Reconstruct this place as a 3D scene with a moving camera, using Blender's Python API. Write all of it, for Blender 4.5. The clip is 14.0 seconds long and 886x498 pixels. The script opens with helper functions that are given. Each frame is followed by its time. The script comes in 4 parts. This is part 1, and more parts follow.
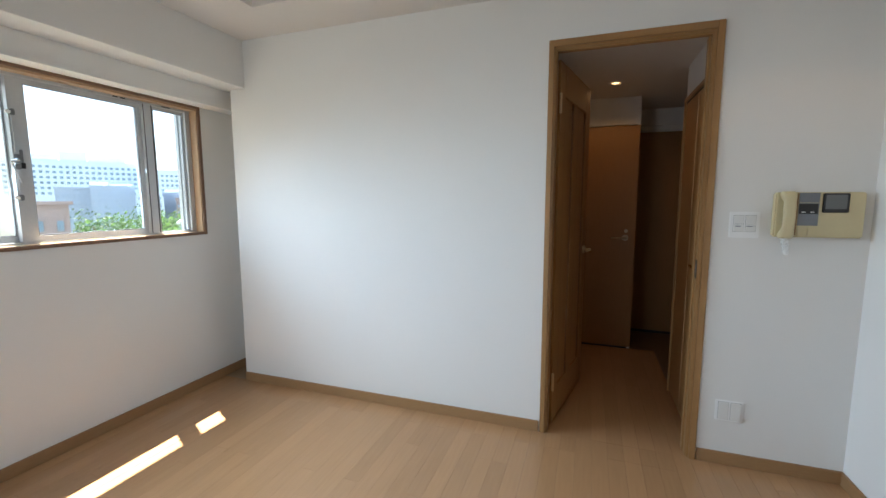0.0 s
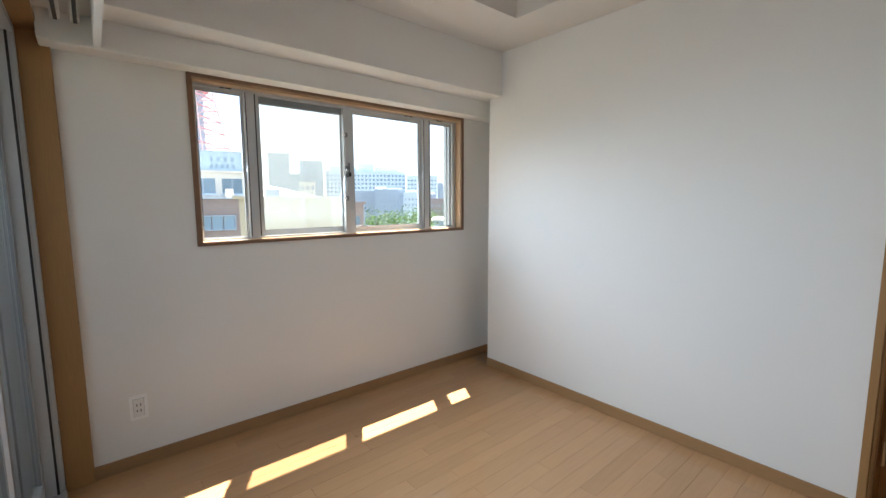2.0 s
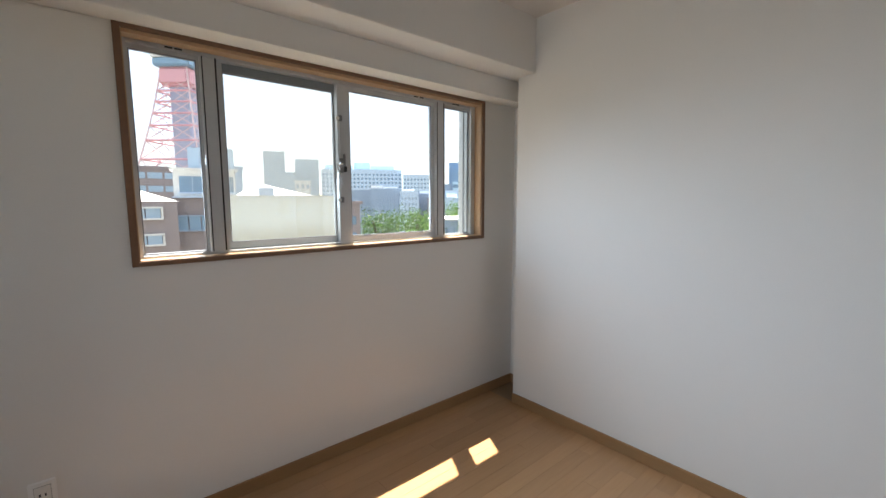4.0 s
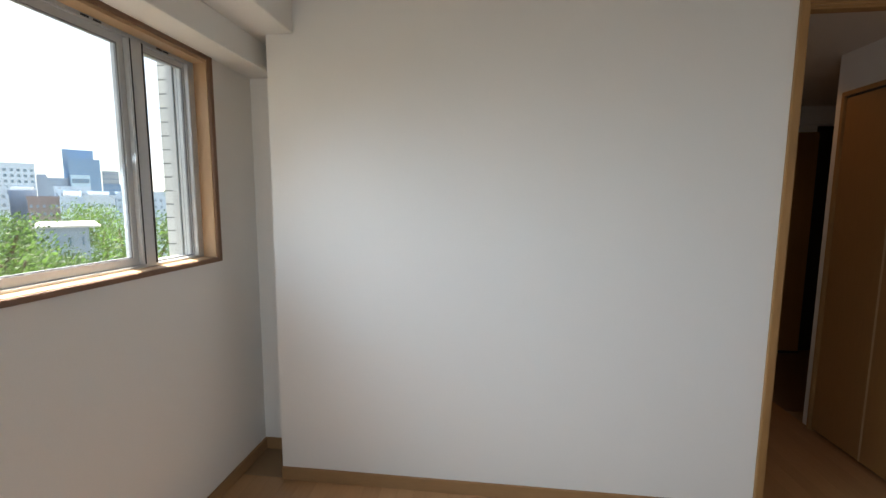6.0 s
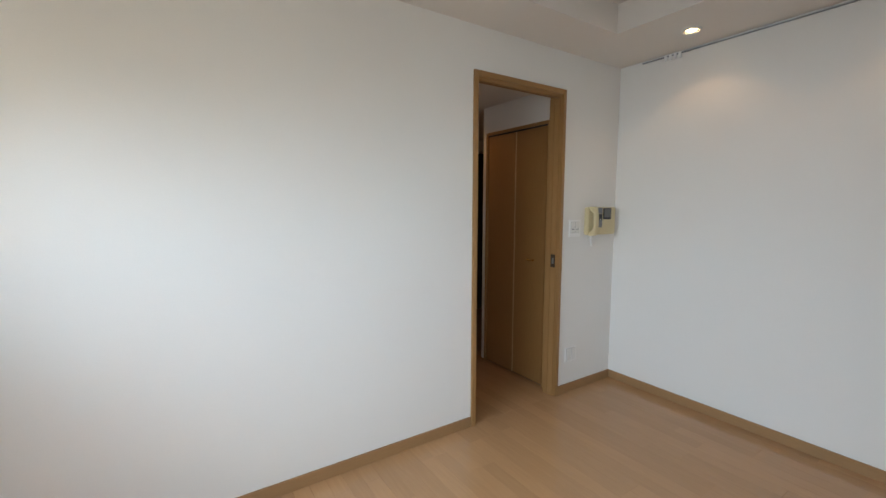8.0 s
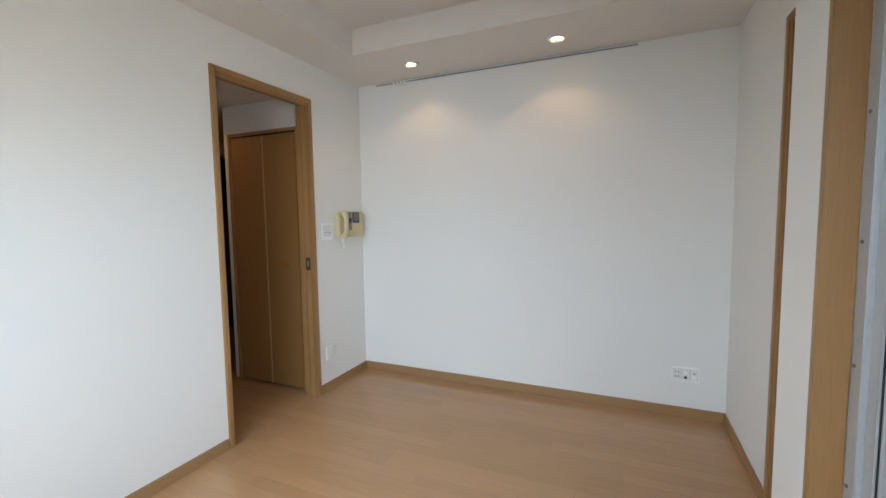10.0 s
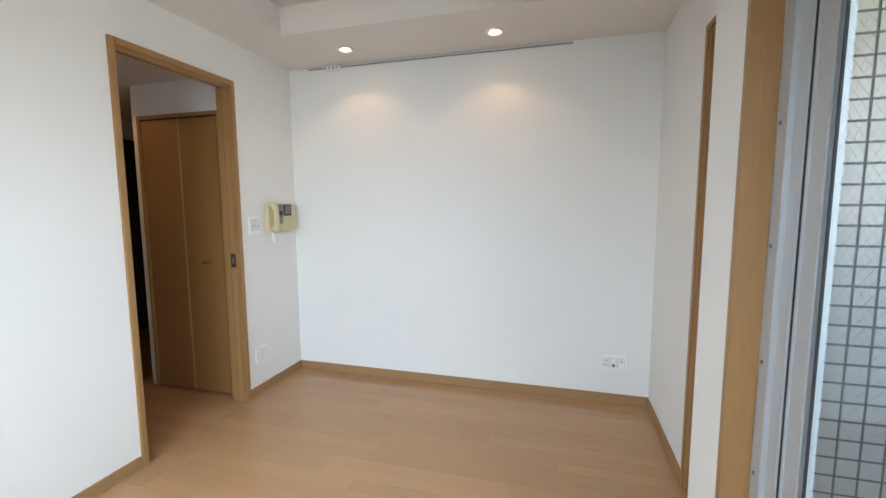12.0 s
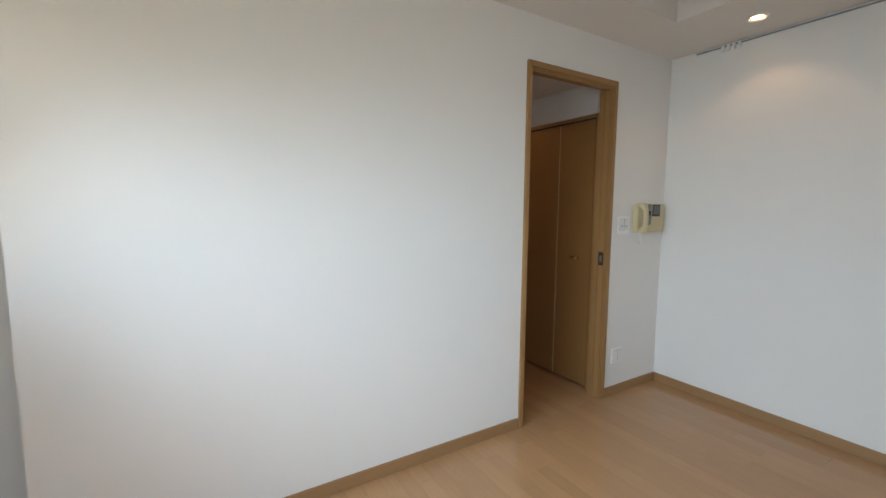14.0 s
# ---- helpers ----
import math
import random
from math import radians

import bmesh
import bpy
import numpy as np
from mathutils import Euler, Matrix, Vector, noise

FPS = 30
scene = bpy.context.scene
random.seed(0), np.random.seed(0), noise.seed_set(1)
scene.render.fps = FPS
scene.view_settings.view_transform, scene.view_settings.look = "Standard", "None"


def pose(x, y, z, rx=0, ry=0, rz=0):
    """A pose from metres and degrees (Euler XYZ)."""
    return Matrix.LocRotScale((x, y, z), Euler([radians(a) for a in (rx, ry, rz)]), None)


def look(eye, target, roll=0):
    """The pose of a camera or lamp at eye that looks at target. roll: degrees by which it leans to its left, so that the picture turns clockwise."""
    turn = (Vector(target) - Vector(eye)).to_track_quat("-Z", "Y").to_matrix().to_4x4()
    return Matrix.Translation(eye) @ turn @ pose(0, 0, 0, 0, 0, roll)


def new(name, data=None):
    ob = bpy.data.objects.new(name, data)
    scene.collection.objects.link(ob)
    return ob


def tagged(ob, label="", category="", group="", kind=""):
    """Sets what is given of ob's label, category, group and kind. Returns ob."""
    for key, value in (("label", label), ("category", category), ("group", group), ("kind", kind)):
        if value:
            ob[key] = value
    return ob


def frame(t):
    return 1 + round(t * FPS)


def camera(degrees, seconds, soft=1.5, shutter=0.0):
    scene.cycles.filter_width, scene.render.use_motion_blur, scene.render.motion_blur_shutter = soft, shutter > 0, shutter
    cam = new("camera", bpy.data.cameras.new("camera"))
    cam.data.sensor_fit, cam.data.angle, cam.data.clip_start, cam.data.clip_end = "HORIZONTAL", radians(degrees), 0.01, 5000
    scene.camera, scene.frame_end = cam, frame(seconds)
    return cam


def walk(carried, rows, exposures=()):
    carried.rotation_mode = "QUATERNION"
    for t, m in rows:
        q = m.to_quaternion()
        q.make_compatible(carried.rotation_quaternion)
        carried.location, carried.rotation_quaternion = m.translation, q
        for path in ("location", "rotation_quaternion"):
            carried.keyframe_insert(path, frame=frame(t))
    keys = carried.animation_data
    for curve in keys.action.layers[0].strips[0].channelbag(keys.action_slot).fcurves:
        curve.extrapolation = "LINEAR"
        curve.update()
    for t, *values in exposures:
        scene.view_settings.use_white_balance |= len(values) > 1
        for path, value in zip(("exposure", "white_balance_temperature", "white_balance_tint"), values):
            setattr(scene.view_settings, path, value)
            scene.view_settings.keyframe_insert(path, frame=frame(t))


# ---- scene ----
cam = camera(93.5, 14.0)
PATH = [
    (0, (-0.15, 0.097, 1.253), (-0.807, 1.972, 1.022), -0.1),
    (0.5, (-0.164, 0.075, 1.261), (-1.21, 1.763, 1.026), -0.1),
    (1, (-0.174, 0.068, 1.27), (-1.463, 1.578, 1.03), -0.2),
    (1.5, (-0.196, 0.051, 1.265), (-1.625, 1.431, 1.03), -0.1),
    (2, (-0.24, 0.059, 1.248), (-1.764, 1.334, 1.021), -0.2),
    (4.3, (-0.879, 0.382, 1.274), (-2.384, 1.679, 1.041), 0.0),
    (4.5, (-0.955, 0.411, 1.279), (-2.361, 1.815, 1.046), 0.0),
    (5, (-1.115, 0.486, 1.270), (-2.182, 2.161, 1.034), 0.2),
    (5.5, (-1.286, 0.543, 1.268), (-1.953, 2.418, 1.048), 0.1),
    (6, (-1.443, 0.582, 1.285), (-1.675, 2.555, 1.061), 0.3),
    (6.5, (-1.584, 0.594, 1.298), (-1.404, 2.573, 1.072), 0.1),
    (7, (-1.646, 0.550, 1.304), (-1.118, 2.466, 1.079), 0.0),
    (7.5, (-1.715, 0.475, 1.29), (-0.886, 2.283, 1.077), 0.2),
    (8, (-1.796, 0.439, 1.29), (-0.696, 2.097, 1.086), 0.1),
    (8.5, (-1.856, 0.424, 1.286), (-0.521, 1.899, 1.084), -0.0),
    (9, (-1.893, 0.402, 1.238), (-0.339, 1.649, 1.065), -0.3),
    (11.3, (-1.847, 0.33, 1.26), (0.082, 0.819, 1.057), -0.5),
    (11.5, (-1.838, 0.332, 1.27), (0.091, 0.817, 1.06), -0.4),
    (12, (-1.818, 0.353, 1.27), (0.097, 0.89, 1.061), -0.3),
    (12.5, (-1.797, 0.393, 1.272), (0.07, 1.077, 1.063), -0.2),
    (13, (-1.792, 0.455, 1.272), (-0.065, 1.441, 1.059), -0.1),
    (13.5, (-1.841, 0.529, 1.274), (-0.385, 1.883, 1.057), 0.0),
    (14, (-1.929, 0.591, 1.259), (-0.886, 2.285, 1.055), 0.4),
]
EXPOSURES = [(0.0, 2.76, 6300, 9), (0.5, 2.72, 6500, 9), (1.0, 2.62, 6550, 10), (2.0, 2.58, 6600, 11), (4.5, 1.91, 6850, 15),
             (5.0, 1.74, 7000, 16), (5.5, 1.83, 7000, 15), (6.0, 2.22, 7000, 13), (6.5, 2.52, 7000, 12), (7.5, 2.67, 6850, 11),
             (9.0, 2.81, 6650, 11), (11.5, 3.32, 6400, 9), (12.5, 3.37, 6550, 10), (13.5, 2.92, 6450, 9), (14.0, 2.70, 6700, 10)]
walk(cam, [(t, look(eye, target, roll)) for t, eye, target, roll in PATH], EXPOSURES)

# ---- world, sun, exposure ----
SUN = Vector((-0.365, 0.19, 1.0)).normalized()
world = bpy.data.worlds.new("sky")
scene.world = world
world.use_nodes = True
wn = world.node_tree
wn.nodes.clear()
sky = wn.nodes.new("ShaderNodeTexSky")
sky.sky_type = "NISHITA"
sky.sun_disc = False
sky.sun_elevation = math.asin(SUN.z)
sky.sun_rotation = math.atan2(SUN.x, SUN.y)
sky.dust_density, sky.air_density = 1.0, 0.9
bg = wn.nodes.new("ShaderNodeBackground")
bg.inputs[1].default_value = 0.095
wo = wn.nodes.new("ShaderNodeOutputWorld")
# thin bright veil of cloud
wco = wn.nodes.new("ShaderNodeTexCoord")
wmp = wn.nodes.new("ShaderNodeMapping")
wmp.inputs["Scale"].default_value = (1.6, 1.6, 6.0)
veil = wn.nodes.new("ShaderNodeTexNoise")
veil.inputs["Scale"].default_value, veil.inputs["Detail"].default_value = 1.8, 6
amount = wn.nodes.new("ShaderNodeMapRange")
amount.inputs["From Min"].default_value, amount.inputs["From Max"].default_value = 0.40, 0.62
amount.inputs["To Min"].default_value, amount.inputs["To Max"].default_value = 0.35, 0.95
cloud = wn.nodes.new("ShaderNodeMixRGB")
cloud.inputs[2].default_value = (3.5, 3.65, 3.8, 1)
wn.links.new(wco.outputs["Generated"], wmp.inputs[0])
wn.links.new(wmp.outputs[0], veil.inputs[0])
wn.links.new(veil.outputs[0], amount.inputs[0])
wn.links.new(amount.outputs[0], cloud.inputs[0])
wn.links.new(sky.outputs[0], cloud.inputs[1])
wn.links.new(cloud.outputs[0], bg.inputs[0])
wn.links.new(bg.outputs[0], wo.inputs[0])

sun = new("sun", bpy.data.lights.new("sun", "SUN"))
sun.data.energy, sun.data.angle, sun.data.color = 5.0, radians(0.5), (1.0, 0.94, 0.84)
sun.matrix_world = look(SUN * 30, (0, 0, 0))


def ceiling_spot(x, y, z, watts, size=120, colour=(1.0, 0.62, 0.32)):
    """The lamp of a recessed downlight."""
    ob = new("downlight_lamp", bpy.data.lights.new("downlight_lamp", "SPOT"))
    ob.data.energy, ob.data.color = watts, colour
    ob.data.spot_size, ob.data.spot_blend, ob.data.shadow_soft_size = radians(size), 0.35, 0.02
    ob.matrix_world = pose(x, y, z)


def daylight(name, m, w, h, watts, colour):
    """An area lamp in an opening, for the light of the sky outside."""
    ob = new(name, bpy.data.lights.new(name, "AREA"))
    ob.data.shape, ob.data.size, ob.data.size_y = "RECTANGLE", w, h
    ob.data.energy, ob.data.color = watts, colour
    ob.matrix_world = m
    return ob


daylight("balcony_skylight", look((-1.65, -0.26, 0.98), (-0.95, 2.0, 0.72)), 1.5, 1.75, 1.35, (0.74, 0.87, 1.0)).data.spread = radians(125)
daylight("window_skylight", look((-2.652, 1.30, 1.45), (0.9, 1.30, -0.5)), 1.50, 0.68, 3.2, (0.66, 0.83, 1.0)).data.spread = radians(100)

CEIL, COFFER, HALL_CEIL = 2.262, 2.42, 2.075
for ly in (1.690, 0.737):
    ceiling_spot(0.678, ly, CEIL - 0.012, 0.38, 118)
ceiling_spot(-0.01, 3.37, HALL_CEIL - 0.012, 0.58, 150, (1.0, 0.54, 0.22))


# ---- materials ----
def material(name, colour, rough=0.5, metal=0.0, grain=None, bump=0.0, bump_scale=200.0, spread=0.0, stretch=(1, 1, 1), stain=0.0, spec=0.5, random_tint=0.0):
    """Principled surface with noise at two scales in colour, and fine relief."""
    m = bpy.data.materials.new(name)
    m.use_nodes = True
    t = m.node_tree
    b = t.nodes["Principled BSDF"]
    b.inputs["Base Color"].default_value = (*colour, 1)
    b.inputs["Roughness"].default_value = rough
    b.inputs["Metallic"].default_value = metal
    b.inputs["Specular IOR Level"].default_value = spec
    co = t.nodes.new("ShaderNodeTexCoord")
    mp = t.nodes.new("ShaderNodeMapping")
    mp.inputs["Scale"].default_value = stretch
    t.links.new(co.outputs["Object"], mp.inputs[0])
    if spread or stain or random_tint:
        fine = t.nodes.new("ShaderNodeTexNoise")
        fine.inputs["Scale"].default_value = grain or 40
        fine.inputs["Detail"].default_value = 6
        broad = t.nodes.new("ShaderNodeTexNoise")
        broad.inputs["Scale"].default_value = 1.7
        broad.inputs["Detail"].default_value = 3
        t.links.new(mp.outputs[0], fine.inputs[0])
        t.links.new(co.outputs["Object"], broad.inputs[0])
        hs = t.nodes.new("ShaderNodeHueSaturation")
        hs.inputs["Color"].default_value = (*colour, 1)
        total = None
        for node, amount in ((fine, spread), (broad, stain)):
            ma = t.nodes.new("ShaderNodeMath")
            ma.operation = "MULTIPLY_ADD"
            ma.inputs[1].default_value = amount * 2
            ma.inputs[2].default_value = 1 - amount if total is None else 0 - amount
            t.links.new(node.outputs["Fac"], ma.inputs[0])
            if total is None:
                total = ma.outputs[0]
            else:
                ad = t.nodes.new("ShaderNodeMath")
                ad.operation = "ADD"
                t.links.new(total, ad.inputs[0])
                t.links.new(ma.outputs[0], ad.inputs[1])
                total = ad.outputs[0]
        if random_tint:
            oi = t.nodes.new("ShaderNodeObjectInfo")
            shift = t.nodes.new("ShaderNodeMath")
            shift.operation = "MULTIPLY"
            shift.inputs[1].default_value = 37.0
            t.links.new(oi.outputs["Random"], shift.inputs[0])
            t.links.new(shift.outputs[0], mp.inputs["Location"])
            ma = t.nodes.new("ShaderNodeMath")
            ma.operation = "MULTIPLY_ADD"
            ma.inputs[1].default_value = random_tint * 2
            ma.inputs[2].default_value = -random_tint
            t.links.new(oi.outputs["Random"], ma.inputs[0])
            ad = t.nodes.new("ShaderNodeMath")
            ad.operation = "ADD"
            t.links.new(total, ad.inputs[0])
            t.links.new(ma.outputs[0], ad.inputs[1])
            total = ad.outputs[0]
        t.links.new(total, hs.inputs["Value"])
        t.links.new(hs.outputs[0], b.inputs["Base Color"])
    if bump:
        bn = t.nodes.new("ShaderNodeTexNoise")
        bn.inputs["Scale"].default_value = bump_scale
        bn.inputs["Detail"].default_value = 4
        t.links.new(mp.outputs[0], bn.inputs[0])
        bu = t.nodes.new("ShaderNodeBump")
        bu.inputs["Strength"].default_value = bump
        bu.inputs["Distance"].default_value = 0.002
        t.links.new(bn.outputs["Fac"], bu.inputs["Height"])
        t.links.new(bu.outputs[0], b.inputs["Normal"])
    return m


def glass(name, tint=(0.93, 0.96, 0.96), haze=0.0, haze_colour=(0.75, 0.78, 0.76)):
    """A thin clear pane: see-through, with Fresnel gloss, and a film of dust or netting."""
    m = bpy.data.materials.new(name)
    m.use_nodes = True
    t = m.node_tree
    t.nodes.clear()
    out = t.nodes.new("ShaderNodeOutputMaterial")
    tr = t.nodes.new("ShaderNodeBsdfTransparent")
    tr.inputs[0].default_value = (*tint, 1)
    gl = t.nodes.new("ShaderNodeBsdfGlossy")
    gl.inputs["Roughness"].default_value = 0.02
    lw = t.nodes.new("ShaderNodeLayerWeight")
    lw.inputs["Blend"].default_value = 0.5
    pw = t.nodes.new("ShaderNodeMath")
    pw.operation = "POWER"
    pw.inputs[1].default_value = 5.0
    fr = t.nodes.new("ShaderNodeMath")
    fr.operation = "MULTIPLY_ADD"
    fr.inputs[1].default_value, fr.inputs[2].default_value = 0.93, 0.035
    t.links.new(lw.outputs["Facing"], pw.inputs[0])
    t.links.new(pw.outputs[0], fr.inputs[0])
    mx = t.nodes.new("ShaderNodeMixShader")
    t.links.new(fr.outputs[0], mx.inputs[0])
    t.links.new(tr.outputs[0], mx.inputs[1])
    t.links.new(gl.outputs[0], mx.inputs[2])
    last = mx
    if haze:
        df = t.nodes.new("ShaderNodeBsdfTranslucent")
        df.inputs[0].default_value = (*haze_colour, 1)
        m2 = t.nodes.new("ShaderNodeMixShader")
        m2.inputs[0].default_value = haze
        t.links.new(mx.outputs[0], m2.inputs[1])
        t.links.new(df.outputs[0], m2.inputs[2])
        last = m2
    t.links.new(last.outputs[0], out.inputs[0])
    return m


def emitter(name, colour, strength):
    m = bpy.data.materials.new(name)
    m.use_nodes = True
    b = m.node_tree.nodes["Principled BSDF"]
    b.inputs["Base Color"].default_value = (*colour, 1)
    b.inputs["Emission Color"].default_value = (*colour, 1)
    b.inputs["Emission Strength"].default_value = strength
    return m


PAPER = material("white_wallpaper", (0.80, 0.785, 0.755), 0.85, spread=0.025, grain=220, stain=0.015, bump=0.35, bump_scale=420, spec=0.25)
CEILPAPER = material("ceiling_paper", (0.75, 0.71, 0.665), 0.9, spread=0.02, grain=220, stain=0.01, bump=0.3, bump_scale=420, spec=0.2)
MAPLE = material("maple_flooring", (0.428, 0.242, 0.120), 0.12, spread=0.09, grain=6, stain=0.05, stretch=(14, 1, 14), bump=0.03, bump_scale=60, random_tint=0.06)
JOINT = material("floor_joint", (0.26, 0.16, 0.08), 0.7)
OAK = material("oak_trim", (0.335, 0.180, 0.068), 0.42, spread=0.16, grain=22, stain=0.06, stretch=(8, 8, 0.5), bump=0.05, bump_scale=90)
OAK_DARK = material("oak_door_veneer", (0.30, 0.152, 0.052), 0.40, spread=0.16, grain=18, stain=0.08, stretch=(9, 9, 0.45), bump=0.05, bump_scale=80)
SKIRT = material("skirting_wood", (0.335, 0.188, 0.084), 0.5, spread=0.12, grain=20, stain=0.05, stretch=(1, 1, 10))
SKIRT_TOP = material("window_casing_wood", (0.20, 0.108, 0.062), 0.5, spread=0.14, grain=24, stain=0.05, stretch=(2, 2, 2))
LINING = material("pale_window_lining", (0.47, 0.315, 0.185), 0.45, spread=0.08, grain=24, stain=0.05, stretch=(4, 4, 0.6))
ALU = material("aluminium", (0.52, 0.545, 0.565), 0.42, 0.35, spread=0.06, grain=60, stain=0.04, bump=0.03, bump_scale=300)
# darker aluminium for small parts, and for shade painted on the outer sash
ALU_GREY = material("dark_shade_aluminium", (0.25, 0.28, 0.30), 0.45, 0.3, spread=0.08, grain=60, stain=0.06)
ALU_DARK = material("aluminium_track", (0.20, 0.21, 0.22), 0.4, 0.7, spread=0.08, grain=60)
RUBBER = material("black_gasket", (0.02, 0.02, 0.022), 0.7)
NICKEL = material("aged_nickel", (0.62, 0.52, 0.36), 0.32, 1.0, spread=0.08, grain=80)
BRONZE = material("dark_bronze", (0.07, 0.055, 0.045), 0.4, 0.6, spread=0.1, grain=60)
BRASS = material("brass", (0.72, 0.50, 0.22), 0.25, 1.0, spread=0.05, grain=80)
IVORY = material("ivory_plastic", (0.64, 0.55, 0.33), 0.45, spread=0.03, grain=60, stain=0.04)
PLATE = material("white_plastic", (0.88, 0.875, 0.86), 0.35, spread=0.02, grain=60)
SLOT = material("dark_slot", (0.03, 0.03, 0.03), 0.6)
GREYPLASTIC = material("grey_plastic", (0.22, 0.23, 0.25), 0.4, spread=0.04, grain=80)
SCREEN = material("dark_screen", (0.17, 0.18, 0.18), 0.12)
WHITEPAINT = material("white_paint", (0.78, 0.77, 0.74), 0.5, spread=0.02, grain=60)
PANE = glass("clear_pane")
NET = glass("insect_net", tint=(0.92, 0.92, 0.90), haze=0.07, haze_colour=(0.74, 0.75, 0.74))
WIRE = material("glass_wire", (0.30, 0.32, 0.33), 0.5, 0.3)
BULB_DIM = emitter("dim_lamp_glow", (1.0, 0.62, 0.26), 0.5)
BULB = emitter("lamp_glow", (1.0, 0.70, 0.36), 2.3)
TILE = material("white_wall_tile", (0.60, 0.635, 0.65), 0.22, spread=0.04, grain=30, random_tint=0.04)
MORTAR = material("tile_mortar", (0.17, 0.19, 0.20), 0.9, spread=0.1, grain=120)
CONCRETE = material("balcony_concrete", (0.36, 0.36, 0.35), 0.85, spread=0.12, grain=60, stain=0.12, bump=0.3, bump_scale=120)
# grey for the shade in the gaps round plate inserts
SEAM = material("seam_shade", (0.42, 0.42, 0.41), 0.6)
PARTITION = material("grey_partition_board", (0.50, 0.52, 0.54), 0.7, spread=0.05, grain=30, stain=0.05)
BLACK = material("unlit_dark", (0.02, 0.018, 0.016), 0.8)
GENKAN = material("entrance_tile", (0.15, 0.085, 0.045), 0.5, spread=0.1, grain=60)


# ---- mesh helpers ----
def boxes_mesh(name, boxes, bevel=0.0):
    """One mesh of several boxes (x0, x1, y0, y1, z0, z1)."""
    bm = bmesh.new()
    for x0, x1, y0, y1, z0, z1 in boxes:
        r = bmesh.ops.create_cube(bm, size=1)
        for v in r["verts"]:
            v.co = Vector(((x0 + x1) / 2 + v.co.x * (x1 - x0), (y0 + y1) / 2 + v.co.y * (y1 - y0), (z0 + z1) / 2 + v.co.z * (z1 - z0)))
    if bevel:
        bmesh.ops.bevel(bm, geom=list(bm.edges), offset=bevel, segments=2, affect="EDGES", clamp_overlap=True)
    me = bpy.data.meshes.new(name)
    bm.to_mesh(me)
    bm.free()
    return me


def solid(name, boxes, mat, parent=None, bevel=0.0, label="", category="", kind="", group=""):
    me = boxes_mesh(name, boxes, bevel)
    me.materials.append(mat)
    ob = new(name, me)
    ob.parent = parent
    return tagged(ob, label, category, group, kind)


def part(name, bm, mat, parent=None, label="", smooth=False):
    me = bpy.data.meshes.new(name)
    bm.to_mesh(me)
    bm.free()
    me.materials.append(mat)
    if smooth:
        for p in me.polygons:
            p.use_smooth = True
    ob = new(name, me)
    ob.parent = parent
    return tagged(ob, label)


def empty(name, x, y, z, label, category, group=""):
    ob = new(name)
    ob.location = (x, y, z)
    ob.empty_display_size = 0.1
    return tagged(ob, label, category, group)


def cyl(r1, r2, a, b, n=16):
    """A bmesh cone or cylinder from point a to point b."""
    bm = bmesh.new()
    a, b = Vector(a), Vector(b)
    q = (b - a).to_track_quat("Z", "Y").to_matrix().to_4x4()
    bmesh.ops.create_cone(bm, cap_ends=True, segments=n, radius1=r1, radius2=r2, depth=(b - a).length, matrix=Matrix.Translation((a + b) / 2) @ q)
    return bm


def ring(r_in, r_out, h, n=32):
    """A flat ring with rounded rim, its top at z = 0."""
    bm = bmesh.new()
    prof = [(r_in, 0), (r_in, -h * 0.5), (r_in + 0.15 * (r_out - r_in), -h), (r_out - 0.3 * (r_out - r_in), -h), (r_out, -h * 0.35), (r_out, 0)]
    rows = [[bm.verts.new((r * math.cos(2 * math.pi * i / n), r * math.sin(2 * math.pi * i / n), z)) for r, z in prof] for i in range(n)]
    for i in range(n):
        a, b = rows[i], rows[(i + 1) % n]
        for k in range(len(prof) - 1):
            bm.faces.new((a[k], a[k + 1], b[k + 1], b[k]))
    bmesh.ops.recalc_face_normals(bm, faces=bm.faces)
    return bm


# ---- the room's shell ----
XW, XE, YN, TOP = -2.60, 0.95, 2.30, 2.55
solid("wall_west", [(-2.75, XW, -0.33, 0.455, 0, TOP), (-2.75, XW, 2.225, 2.56, 0, TOP), (-2.75, XW, 0.455, 2.225, 0, 1.036), (-2.75, XW, 0.455, 2.225, 1.862, TOP)], PAPER, label="white papered outer wall with a wide window", kind="structure")
solid("wall_north", [(-2.391, -0.345, YN, 2.39, 0, TOP), (-2.391, -2.30, 2.39, 2.52, 0, TOP), (-0.345, 0.355, YN, 2.39, 2.0, TOP), (0.355, XE, YN, 2.39, 0, TOP), (XW, -2.391, YN, 2.52, 1.972, TOP), (XW, -2.30, 2.52, 2.56, 0, TOP)], PAPER, label="white papered wall with the hall doorway", kind="structure")
solid("wall_east", [(XE, 1.08, -0.33, 2.43, 0, TOP)], PAPER, label="plain white papered wall under two downlights", kind="structure")
solid("wall_south", [(0.15, XE, -0.33, -0.209, 0, TOP), (-0.43, 0.15, -0.33, -0.209, 1.965, TOP), (-0.65, -0.43, -0.182, -0.055, 0, TOP), (-0.446, -0.43, -0.33, -0.1825, 0, TOP), (XW, -0.65, -0.26, -0.055, 1.93, TOP)], PAPER, label="white papered wall with balcony door and side opening", kind="structure")
solid("beam_west", [(XW, -2.271, -0.055, YN, 1.97, CEIL), (XW, -2.45, -0.055, 2.519, 1.862, 1.97)], PAPER, label="white boxed beam over the window", kind="structure", bevel=0.003)
solid("trim", [(-2.456, -2.440, -0.02, 2.50, 1.851, 1.866)], WHITEPAINT, label="thin white edge bead under the beam step", kind="structure", bevel=0.002)
